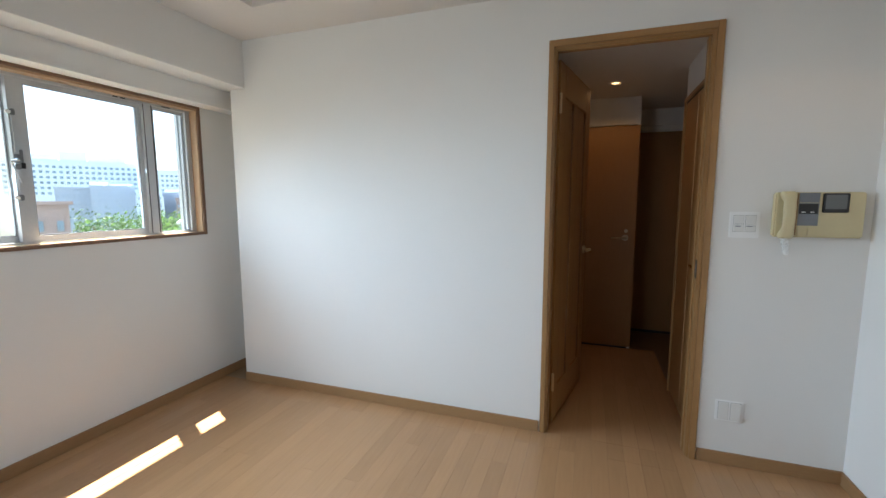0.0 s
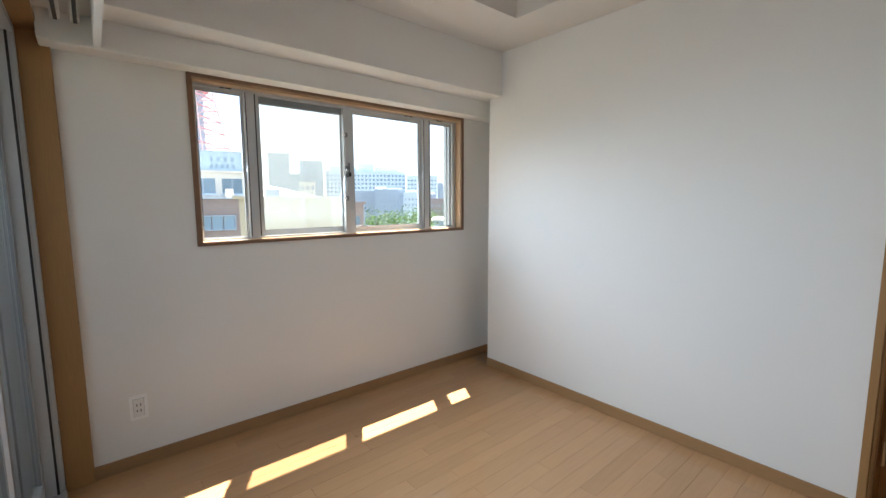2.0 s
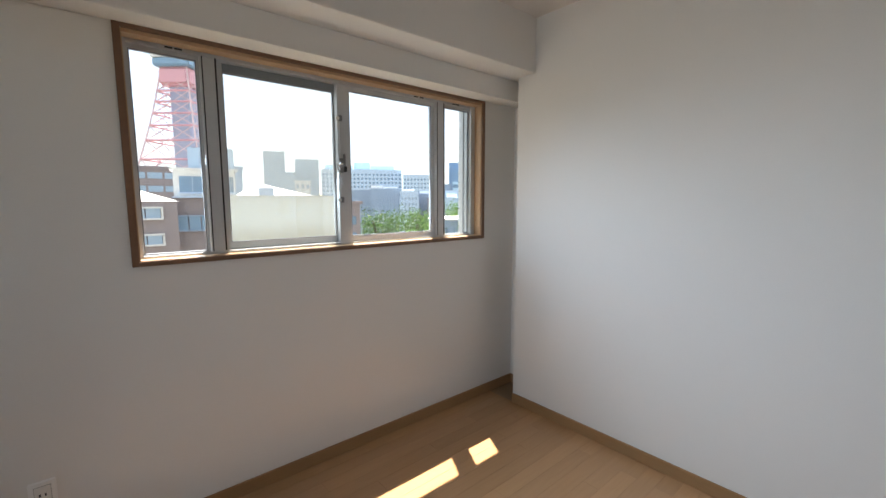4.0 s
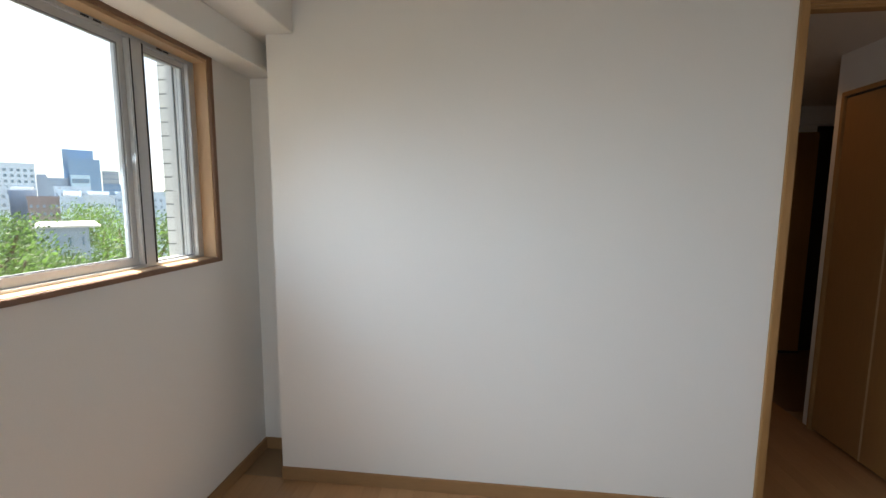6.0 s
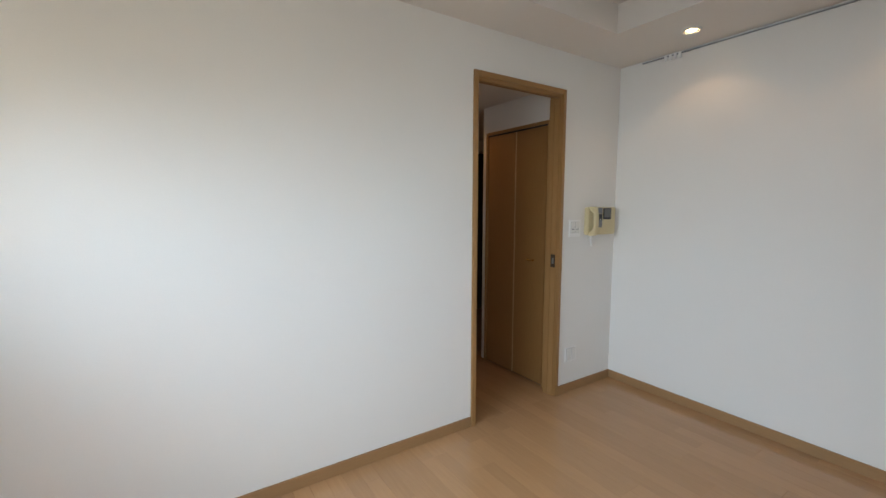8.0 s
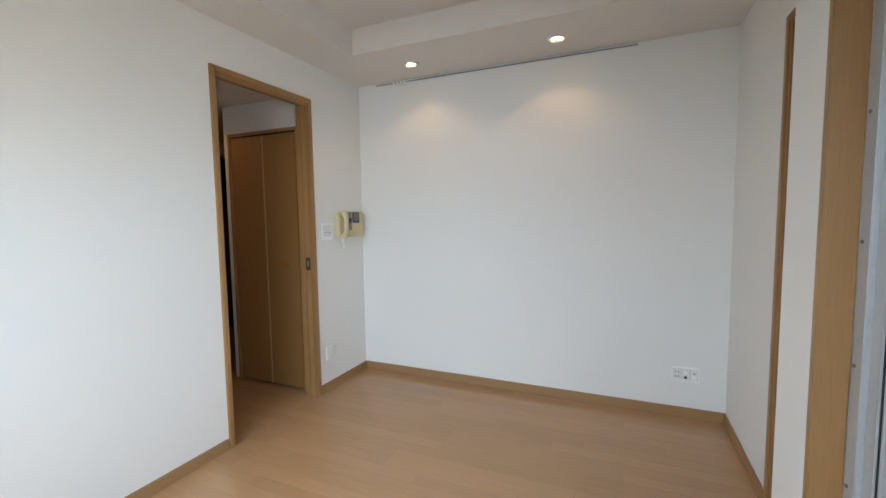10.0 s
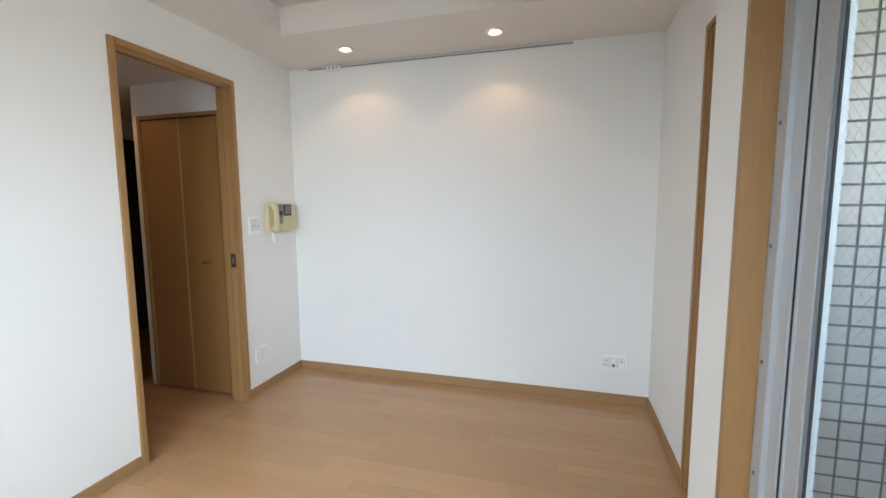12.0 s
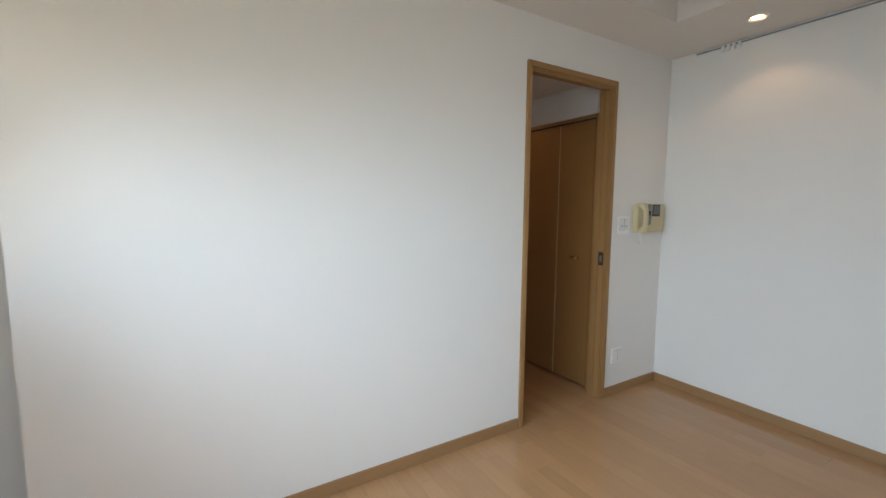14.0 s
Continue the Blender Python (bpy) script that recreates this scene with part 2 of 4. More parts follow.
solid("ceiling", [(XW, XE, 1.955, YN, CEIL, TOP), (XW, XE, -0.209, 0.42, CEIL, TOP), (XW, -1.86, 0.42, 1.955, CEIL, TOP), (0.390, XE, 0.42, 1.955, CEIL, TOP), (-1.86, 0.390, 0.42, 1.955, COFFER, TOP)], CEILPAPER, label="white papered ceiling with a raised tray", kind="structure")
solid("floor_slab", [(-2.75, 2.1, -0.33, 4.6, -0.25, -0.006)], JOINT, label="floor under the planks", kind="structure")

# skirting boards
for x0, x1, y0, y1 in ((XW, XW + 0.011, -0.03, 2.52), (-2.391, -0.372, YN - 0.011, YN), (0.382, XE, YN - 0.011, YN), (XE - 0.011, XE, -0.209, YN - 0.011), (0.178, XE - 0.011, -0.209, -0.198), (XW + 0.011, -2.391, 2.509, 2.52)):
    solid("baseboard", [(x0, x1, y0, y1, 0, 0.06)], SKIRT, bevel=0.002, label="tan wooden skirting board along the wall", kind="structure")


# ---- hall doorway ----
door_frame = empty("door_frame", 0, YN, 0, "oak door casing round the hall doorway", "door frame")
door_frame["kind"] = "structure"
for n, b in (("jamb", (-0.345, -0.325, 0.005, 0.088, 0, 2.0)), ("jamb", (0.335, 0.355, 0.005, 0.088, 0, 2.0)), ("head", (-0.325, 0.335, 0.005, 0.040, 1.978, 1.998)), ("head", (-0.325, 0.335, 0.0402, 0.088, 1.993, 1.9985)),
             ("casing", (-0.365, -0.338, -0.014, 0.004, 0, 2.028)), ("casing", (0.348, 0.377, -0.014, 0.004, 0, 2.028)), ("casing", (-0.338, 0.348, -0.014, 0.004, 1.996, 2.028)),
             ("bead", (-0.338, -0.329, -0.006, 0.004, 0, 1.996)), ("bead", (0.339, 0.348, -0.006, 0.004, 0, 1.996)), ("bead", (-0.329, 0.339, -0.006, 0.004, 1.986, 1.996)),
             ("stop", (0.329, 0.336, 0.046, 0.086, 0, 1.98))):
    solid(n, [b], OAK, door_frame, bevel=0.0025)
strike = solid("strike_plate", [(0.3335, 0.336, 0.010, 0.046, 0.887, 0.973)], BRONZE, door_frame, label="dark metal strike plate")
keep = solid("keep", [(0.3322, 0.334, 0.020, 0.036, 0.910, 0.950)], ALU_DARK, strike, label="paler metal keep")


def lever(parent, x, y, z, out, along):
    """A aged metal lever handle on a rose: out is the way it stands off, along the way it points."""
    o, a, p = Vector(out), Vector(along), Vector((x, y, z))
    part("rose", cyl(0.025, 0.023, p, p + o * 0.008, 20), NICKEL, parent)
    bm = cyl(0.009, 0.008, p, p + o * 0.045, 12)
    me = bpy.data.meshes.new("tmp")
    c = cyl(0.009, 0.007, p + o * 0.042, p + o * 0.045 + a * 0.11, 12)
    c.to_mesh(me)
    c.free()
    bm.from_mesh(me)
    part("lever", bm, NICKEL, parent, "aged metal lever handle", True)


# the room's door, opened into the hall; built along +y from its hinge, its face towards +x
leaf = empty("door_leaf", -0.312, 2.39, 0, "open oak veneer door with long inset panels", "door")
solid("stile", [(-0.035, 0, 0, 0.10, 0.008, 1.965)], OAK_DARK, leaf, bevel=0.002)
solid("stile", [(-0.035, 0, 0.58, 0.69, 0.008, 1.965)], OAK_DARK, leaf, bevel=0.002)
solid("rail", [(-0.035, 0, 0.10, 0.58, 0.008, 0.20)], OAK_DARK, leaf, bevel=0.002)
solid("rail", [(-0.035, 0, 0.10, 0.58, 1.80, 1.965)], OAK_DARK, leaf, bevel=0.002)
solid("stile", [(-0.035, -0.001, 0.29, 0.39, 0.20, 1.80)], OAK_DARK, leaf, bevel=0.002)
for y0, y1 in ((0.10, 0.29), (0.39, 0.58)):
    solid("inset_panel", [(-0.026, -0.010, y0, y1, 0.20, 1.80)], OAK_DARK, leaf)
    solid("moulding", [(-0.012, -0.003, y0, y0 + 0.014, 0.20, 1.80)], SKIRT_TOP, leaf, bevel=0.003)
    solid("moulding", [(-0.012, -0.003, y1 - 0.014, y1, 0.20, 1.80)], SKIRT_TOP, leaf, bevel=0.003)
lever(leaf, 0, 0.635, 0.93, (1, 0, 0), (0, -1, 0))
for hz in (0.25, 1.75):
    part("hinge", cyl(0.007, 0.007, (0.004, -0.004, hz - 0.05), (0.004, -0.004, hz + 0.05), 10), NICKEL, leaf)
leaf.rotation_euler = (0, 0, radians(-11.9))

# ---- the hall ----
solid("hall_ceiling", [(-0.75, 2.1, 2.39, 4.6, HALL_CEIL, TOP)], CEILPAPER, label="white hall ceiling", kind="structure")
solid("hall_wall_west", [(-0.75, -0.40, 2.39, 3.85, 0, HALL_CEIL)], PAPER, label="white hall wall behind the door", kind="structure")
solid("hall_wall_east", [(0.388, 0.47, 2.39, 2.435, 0, HALL_CEIL), (0.40, 0.47, 2.45, 3.08, 1.86, HALL_CEIL), (0.40, 0.47, 3.08, 3.15, 0, HALL_CEIL)], PAPER, label="white hall wall with a closet", kind="structure")
solid("hall_wall_closet_back", [(1.0, 1.08, 2.39, 3.10, 0, HALL_CEIL), (0.47, 1.08, 3.10, 3.15, 0, HALL_CEIL)], PAPER, label="white walls round the closet", kind="structure")
solid("hall_wall_north", [(-0.75, -0.40, 3.85, 3.95, 0, HALL_CEIL), (-0.40, 0.19, 3.85, 3.95, 1.86, HALL_CEIL), (0.19, 0.211, 3.85, 4.41, 0, HALL_CEIL), (0.211, 2.1, 4.41, 4.5, 1.93, HALL_CEIL), (0.211, 1.21, 4.45, 4.5, 0, 1.93), (1.9, 2.1, 4.41, 4.5, 0, 1.93)], PAPER, label="white walls at the hall's end", kind="structure")
# unseen backing walls, added to stop sun and sky leaking into the hall
solid("hall_light_block", [(-0.75, 0.19, 3.955, 4.0, -0.1, HALL_CEIL), (0.12, 2.1, 4.585, 4.62, -0.2, TOP), (0.10, 0.188, 4.001, 4.584, -0.2, TOP), (-0.80, -0.752, 2.39, 4.0, -0.1, TOP)], PAPER, label="unseen plain walls added to keep outside light from the hall", kind="structure")
solid("hall_wall_far_east", [(2.0, 2.1, 3.15, 4.6, 0, HALL_CEIL), (1.08, 2.1, 3.07, 3.15, 0, HALL_CEIL)], PAPER, label="white wall closing the hall", kind="structure")
# near-black slab fills the opening; darkness is its colour, no room behind
solid("dark_room_slab", [(1.15, 1.97, 4.501, 4.58, -0.2, 2.06)], BLACK, label="black slab standing for the unlit room beyond the hall", kind="structure")
closet = empty("closet_door", 0.385, 2.44, 0, "oak veneer folding closet door, closed", "closet door")
for y0, y1 in ((0.005, 0.312), (0.316, 0.625)):
    solid("door_panel", [(0, 0.022, y0, y1, 0.012, 1.835)], OAK_DARK, closet, bevel=0.005)
solid("edge_strip", [(-0.0015, 0.004, 0.306, 0.3175, 0.014, 1.834)], LINING, closet, bevel=0.001, label="pale edge strip between the leaves")
solid("head_track", [(0.002, 0.02, 0, 0.63, 1.836, 1.846)], SLOT, closet, label="dark head track")
solid("casing", [(-0.008, 0.025, -0.01, 0.65, 1.846, 1.868)], OAK, closet, bevel=0.002)
solid("casing", [(-0.008, 0.025, 0.628, 0.65, 0, 1.845)], OAK, closet, bevel=0.002)
solid("casing", [(-0.004, 0.002, -0.048, 0.003, 0, 1.868)], OAK, closet)
knob = part("handle", cyl(0.0065, 0.0065, (-0.022, 0.10, 0.907), (-0.022, 0.165, 0.907), 12), BRASS, closet, "small brass bar handle")
for ky in (0.11, 0.155):
    part("post", cyl(0.004, 0.004, (-0.022, ky, 0.907), (0.0, ky, 0.907), 8), BRASS, knob)
hall_door = empty("hall_door", -0.40, 3.845, 0, "oak veneer door at the hall's end, closed", "door")
solid("panel", [(0.0, 0.612, -0.012, 0.02, 0.018, 1.85)], OAK_DARK, hall_door, bevel=0.003)
lever(hall_door, 0.535, -0.012, 0.945, (0, -1, 0), (-1, 0, 0))
part("lock", cyl(0.014, 0.013, (0.54, -0.012, 1.0), (0.54, -0.022, 1.0), 16), NICKEL, hall_door)
solid("threshold_shadow", [(0.0, 0.585, 0.0, 0.10, -0.002, 0.012)], SLOT, hall_door)
cab = empty("entrance_cabinet", 0.215, 4.40, 0, "tall dark reddish wooden entrance cupboard", "cupboard")
for k in range(2):
    solid("cupboard_door", [(0.02 + 0.485 * k, 0.50 + 0.485 * k, 0.0, 0.022, 0.02, 1.85)], OAK_DARK, cab, bevel=0.003)
# dark filler added to cover a bright leak under the cupboard doors
solid("base_filler", [(0.0, 0.995, 0.004, 0.021, -0.003, 0.019)], SLOT, cab)
solid("carcass", [(0.0, 0.995, 0.022, 0.05, 0.0, 1.87)], OAK_DARK, cab)

# ---- side opening in the south wall ----
side = empty("side_doorway", 0, -0.209, 0, "oak casing of a closed sliding doorway", "door frame")
side["kind"] = "structure"
solid("jamb", [(0.132, 0.152, -0.121, 0.002, 0, 1.965)], OAK, side, bevel=0.002)
solid("casing", [(0.150, 0.178, 0.0005, 0.010, 0, 1.985)], OAK, side, bevel=0.002)
solid("casing", [(-0.428, 0.150, 0.0005, 0.010, 1.96, 1.985)], OAK, side, bevel=0.002)
solid("head", [(-0.428, 0.132, -0.121, -0.001, 1.945, 1.965)], OAK, side)
solid("sliding_door", [(-0.428, 0.132, -0.11, -0.085, 0.005, 1.945)], OAK_DARK, side, bevel=0.002)


def wire_grid(parent, axis, plane, a0, a1, z0, z1, step=0.024, thick=0.00033):
    """Diagonal safety wires cast into a pane: axis is the pane's level axis."""
    verts, faces = [], []
    w = a1 - a0
    hgt = z1 - z0
    for sgn in (1, -1):
        n = int((w + hgt) / step) + 1
        for i in range(1, n):
            c = i * step
            u0, v0 = (c, 0) if c <= w else (w, c - w)
            u1, v1 = (0, c) if c <= hgt else (c - hgt, hgt)
            if sgn < 0:
                u0, u1 = w - u0, w - u1
            d = thick / 2
            k = len(verts)
            for u, v, e in ((u0, v0, -d), (u0, v0, d), (u1, v1, d), (u1, v1, -d)):
                p = (plane, a0 + u, z0 + v + e * 1.4) if axis == "y" else (a0 + u, plane, z0 + v + e * 1.4)
                verts.append(p)
            faces.append((k, k + 1, k + 2, k + 3))
    me = bpy.data.meshes.new("wire")
    me.from_pydata(verts, [], faces)
    me.materials.append(WIRE)
    ob = new("wire", me)
    ob.parent = parent
    ob.visible_shadow = False
    return tagged(ob, "fine diagonal safety wires in the glass", kind="stuff")


# ---- west window ----
win = empty("window_1", 0, 0, 0, "wide aluminium sliding window with wired glass, shut", "window")
win["kind"] = "structure"
wy0, wy1, wz0, wz1 = 0.445, 2.232, 1.030, 1.867
for b in ((XW, XW + 0.012, wy0, wy0 + 0.022, wz0, wz1), (XW, XW + 0.012, wy1 - 0.022, wy1, wz0, wz1), (XW, XW + 0.012, wy0 + 0.022, wy1 - 0.022, wz1 - 0.02, wz1), (XW, XW + 0.014, wy0 + 0.022, wy1 - 0.022, wz0, wz0 + 0.018)):
    solid("casing", [b], SKIRT_TOP, win, bevel=0.002)
for n, b in (("lining", (-2.668, XW + 0.001, wy0 + 0.012, wy0 + 0.026, wz0 + 0.02, wz1 - 0.02)), ("lining", (-2.668, XW + 0.001, wy1 - 0.026, wy1 - 0.012, wz0 + 0.02, wz1 - 0.02)),
             ("lining", (-2.668, XW + 0.001, wy0 + 0.026, wy1 - 0.026, wz1 - 0.032, wz1 - 0.017)), ("sill", (-2.668, XW + 0.001, wy0 + 0.026, wy1 - 0.026, wz0 + 0.004, wz0 + 0.020))):
    solid(n, [b], LINING, win)
FY0, FY1, FZ0, FZ1 = 0.472, 2.204, 1.051, 1.834
for b in ((-2.755, -2.655, FY0 - 0.012, FY0 + 0.012, FZ0 - 0.01, FZ1 + 0.01), (-2.755, -2.655, FY1 - 0.03, FY1 + 0.012, FZ0 - 0.01, FZ1 + 0.01), (-2.755, -2.655, FY0 + 0.012, FY1 - 0.03, FZ1 - 0.012, FZ1 + 0.01), (-2.755, -2.652, FY0 + 0.012, FY1 - 0.03, FZ0 - 0.01, FZ0 + 0.008)):
    solid("window_frame", [b], ALU, win, bevel=0.002)
for y0, y1 in ((0.712, 0.774), (1.893, 1.957)):
    m = solid("mullion", [(-2.715, -2.648, y0, y1, FZ0 + 0.008, FZ1 - 0.012)], ALU, win, bevel=0.003)
    solid("groove", [(-2.6485, -2.6465, y1 - 0.012, y1 - 0.006, FZ0 + 0.012, FZ1 - 0.014)], RUBBER, m)
    solid("groove", [(-2.6485, -2.6465, y0 + 0.004, y0 + 0.008, FZ0 + 0.012, FZ1 - 0.014)], RUBBER, m)


for gx in (-2.684, -2.704, -2.724):
    solid("jamb_rib", [(gx, gx + 0.005, FY1 - 0.0345, FY1 - 0.030, FZ0 + 0.008, FZ1 - 0.012)], ALU_GREY, win)


def sash(name, x, y0, y1, z0, z1, stile_l, stile_r, bottom, top, label, mat=None):
    """A framed pane: x is its inner face, two stiles, two rails, gaskets, glass with wires."""
    s = solid(name, [(x - 0.028, x, y0, y0 + stile_l, z0, z1), (x - 0.028, x, y1 - stile_r, y1, z0, z1), (x - 0.028, x, y0 + stile_l, y1 - stile_r, z0, z0 + bottom), (x - 0.028, x, y0 + stile_l, y1 - stile_r, z1 - top, z1)], mat or ALU, win, label=label)
    g = 0.004
    a, b, c, d = y0 + stile_l, y1 - stile_r, z0 + bottom, z1 - top
    solid("gasket", [(x - 0.012, x - 0.004, a, a + g, c, d), (x - 0.012, x - 0.004, b - g, b, c, d), (x - 0.012, x - 0.004, a + g, b - g, c, c + g), (x - 0.012, x - 0.004, a + g, b - g, d - g, d)], GREYPLASTIC, s)
    p = solid("pane", [(x - 0.016, x - 0.010, a, b, c, d)], PANE, s)
    p.visible_shadow = False
    wire_grid(s, "y", x - 0.0095, a, b, c, d)
    return s


sash("sash", -2.672, 0.482, 0.715, FZ0 + 0.002, FZ1 - 0.01, 0.008, 0.012, 0.008, 0.016, "narrow fixed aluminium light")
sash("sash", -2.702, 0.760, 1.335, FZ0 + 0.006, FZ1 - 0.01, 0.040, 0.045, 0.031, 0.036, "aluminium sliding sash in the outer track")
# thin dark strips that paint shade onto the outer sash's stile and head
solid("shade_strip", [(-2.702, -2.699, 1.290, 1.335, FZ0 + 0.006, FZ1 - 0.01)], ALU_GREY, win, label="darker grey strip for shade on the meeting stile")
solid("shade_strip", [(-2.702, -2.699, 0.800, 1.290, FZ1 - 0.046, FZ1 - 0.01)], ALU_GREY, win, label="darker grey strip for shade on the head rail")
sash("sash", -2.668, 1.290, 1.893, FZ0 + 0.006, FZ1 - 0.01, 0.064, 0.020, 0.030, 0.026, "aluminium sliding sash, inner track")
sash("sash", -2.672, 1.955, 2.178, FZ0 + 0.002, FZ1 - 0.01, 0.020, 0.010, 0.008, 0.018, "narrow fixed aluminium light")
net = solid("insect_net", [(-2.745, -2.743, 0.76, 1.33, FZ0 + 0.01, FZ1 - 0.012)], NET, win, label="pale hazy insect netting behind the sash")
net.visible_shadow = True
# crescent latch and two small catches at the meeting stile
lat = solid("latch", [(-2.668, -2.655, 1.290, 1.312, 1.40, 1.47)], ALU_DARK, win, bevel=0.003, label="metal crescent latch")
part("latch_hub", cyl(0.013, 0.011, (-2.656, 1.296, 1.437), (-2.643, 1.296, 1.437), 18), ALU_GREY, lat)
part("latch_arm", cyl(0.0042, 0.0042, (-2.645, 1.300, 1.442), (-2.640, 1.268, 1.434), 10), ALU, lat)
part("latch_arm", cyl(0.0042, 0.0036, (-2.640, 1.268, 1.434), (-2.636, 1.298, 1.338), 10), ALU, lat)
solid("latch_lug", [(-2.668, -2.652, 1.313, 1.327, 1.405, 1.432)], RUBBER, lat, bevel=0.002)
solid("latch_lug", [(-2.668, -2.657, 1.313, 1.323, 1.432, 1.492)], ALU_DARK, lat, bevel=0.002)
for cz in (1.66, 1.27):
    c = solid("catch", [(-2.668, -2.655, 1.294, 1.310, cz - 0.014, cz + 0.014)], ALU_DARK, win, bevel=0.003)
    solid("catch_arm", [(-2.664, -2.654, 1.274, 1.294, cz - 0.008, cz + 0.006)], PLATE, c, bevel=0.002)
solid("latch_rod", [(-2.668, -2.660, 1.296, 1.303, 1.30, 1.40)], ALU, win)
solid("latch_rod", [(-2.668, -2.660, 1.296, 1.303, 1.48, 1.64)], ALU, win)
# small dark vents in the head of the frame
for vy in (0.60, 0.63, 1.74, 1.78, 2.02, 2.05):
    solid("vent_slot", [(-2.656, -2.653, vy, vy + 0.025, FZ1 - 0.008, FZ1 - 0.002)], SLOT, win)

# ---- balcony door ----
bdoor = empty("balcony_door", 0, -0.04, 0, "aluminium sliding balcony door with wired glass", "balcony door")
bdoor["kind"] = "structure"
BX0, BX1, BH = -2.575, -0.672, 1.915
for n, b in (("jamb", (BX0 - 0.025, BX0, -0.08, 0.018, 0, BH)), ("jamb", (BX1, BX1 + 0.022, -0.08, -0.013, 0, BH)), ("head", (BX0 - 0.025, BX1 + 0.022, -0.08, -0.012, BH, BH + 0.022))):
    solid(n, [b], OAK, bdoor, bevel=0.002)
for n, b in (("door_frame", (BX0, BX0 + 0.030, -0.20, -0.08, 0, BH)), ("door_frame", (BX1 - 0.046, BX1, -0.142, -0.08, 0, BH)), ("door_frame", (BX0 + 0.030, BX1 - 0.046, -0.20, -0.08, BH - 0.03, BH)),
             ("door_channel", (BX0 + 0.030, BX0 + 0.050, -0.20, -0.092, 0.028, BH - 0.03)), ("door_channel", (BX1 - 0.088, BX1 - 0.046, -0.140, -0.092, 0.028, BH - 0.03)), ("track", (BX0 + 0.030, BX1 - 0.046, -0.20, -0.075, 0.0, 0.028))):
    solid(n, [b], ALU, bdoor, bevel=0.002)
for x in (BX0 + 0.016, BX1 - 0.016):
    for z in (0.05, 0.33, 0.612, 0.894, 1.172, 1.45, 1.73):
        part("screw", cyl(0.0045, 0.004, (x, -0.08, z), (x, -0.077, z), 10), ALU_DARK, bdoor)
for x in (BX0 + 0.0505, BX1 - 0.0925):
    solid("gasket", [(x, x + 0.004, -0.104, -0.096, 0.03, BH - 0.03)], RUBBER, bdoor)
    solid("door_channel", [(x, x + 0.004, -0.136, -0.104, 0.03, BH - 0.03)], ALU, bdoor)
solid("door_channel", [(BX1 - 0.098, BX1 - 0.0935, -0.134, -0.098, 0.03, BH - 0.03)], ALU, bdoor)
for x0, x1, y, left, right in ((BX0 + 0.055, -1.58, -0.140, 0.022, 0.058), (-1.66, BX1 - 0.099, -0.103, 0.058, 0.048)):
    s = solid("sash", [(x0, x0 + left, y - 0.03, y, 0.03, BH - 0.03), (x1 - right, x1, y - 0.03, y, 0.03, BH - 0.03), (x0 + left, x1 - right, y - 0.03, y, 0.03, 0.11), (x0 + left, x1 - right, y - 0.03, y, BH - 0.085, BH - 0.03)], ALU, bdoor, label="aluminium sliding sash")
    solid("glazing_bead", [(x0 + left, x0 + left + 0.008, y - 0.011, y - 0.002, 0.11, BH - 0.085)], ALU_GREY, s)
    solid("glazing_bead", [(x1 - right - 0.015, x1 - right - 0.012, y - 0.011, y - 0.006, 0.11, BH - 0.085)], RUBBER, s)
    solid("glazing_bead", [(x1 - right - 0.012, x1 - right, y - 0.011, y - 0.004, 0.11, BH - 0.085)], ALU_GREY, s)
    p = solid("pane", [(x0 + left, x1 - right, y - 0.019, y - 0.012, 0.11, BH - 0.085)], PANE, s)
    p.visible_shadow = False
    wire_grid(s, "x", y - 0.0115, x0 + left + 0.01, x1 - right - 0.016, 0.11, BH - 0.085)

# curtain box with two rails
box = empty("curtain_box", -1.43, 0.05, 1.862, "white open-bottomed curtain box with two rails", "curtain box")
solid("fascia", [(-1.02, 1.01, 0.060, 0.084, 0.0, 0.40)], WHITEPAINT, box, bevel=0.002)
solid("end_board", [(0.985, 1.01, -0.09, 0.060, 0.0, 0.40)], WHITEPAINT, box, bevel=0.002)
solid("top_board", [(-1.02, 0.985, -0.09, 0.060, 0.12, 0.14)], WHITEPAINT, box)
for ry in (-0.045, 0.012):
    r = solid("rail", [(-1.0, 0.97, ry - 0.014, ry + 0.014, 0.07, 0.12)], WHITEPAINT, box)
    solid("slot", [(-1.0, 0.97, ry - 0.006, ry + 0.006, 0.0665, 0.0705)], SLOT, r)


# ---- fixtures ----
def downlight(x, y, z, bulb=None):
    d = empty("downlight", x, y, z, "round recessed downlight with warm bulb, lit", "downlight", "ceiling downlights")
    part("trim_ring", ring(0.038, 0.052, 0.010), WHITEPAINT, d, "white trim ring", True)
    part("reflector", cyl(0.040, 0.040, (0, 0, -0.002), (0, 0, -0.0005), 24), WHITEPAINT, d, "pale reflector")
    part("bulb", cyl(0.022, 0.028, (0, 0, -0.006), (0, 0, -0.002), 24), bulb or BULB, d, "glowing warm bulb face")
    return d


for ly in (1.690, 0.737):
    downlight(0.678, ly, CEIL)
downlight(-0.01, 3.37, HALL_CEIL, BULB_DIM)

rail = empty("picture_rail", XE, 1.217, 2.249, "thin metal picture rail with hooks", "picture rail")
solid("rail", [(-0.009, 0, -0.917, 0.917, -0.001, 0.005)], ALU, rail)
# dark lip draws the shadow line below the rail in its colour
solid("rail_lip", [(-0.010, 0, -0.917, 0.917, -0.0040, -0.0015)], ALU_DARK, rail, label="dark lower lip for the rail's shadow line")
solid("end_cap", [(-0.011, 0, -0.925, -0.915, -0.012, 0.008)], PLATE, rail)
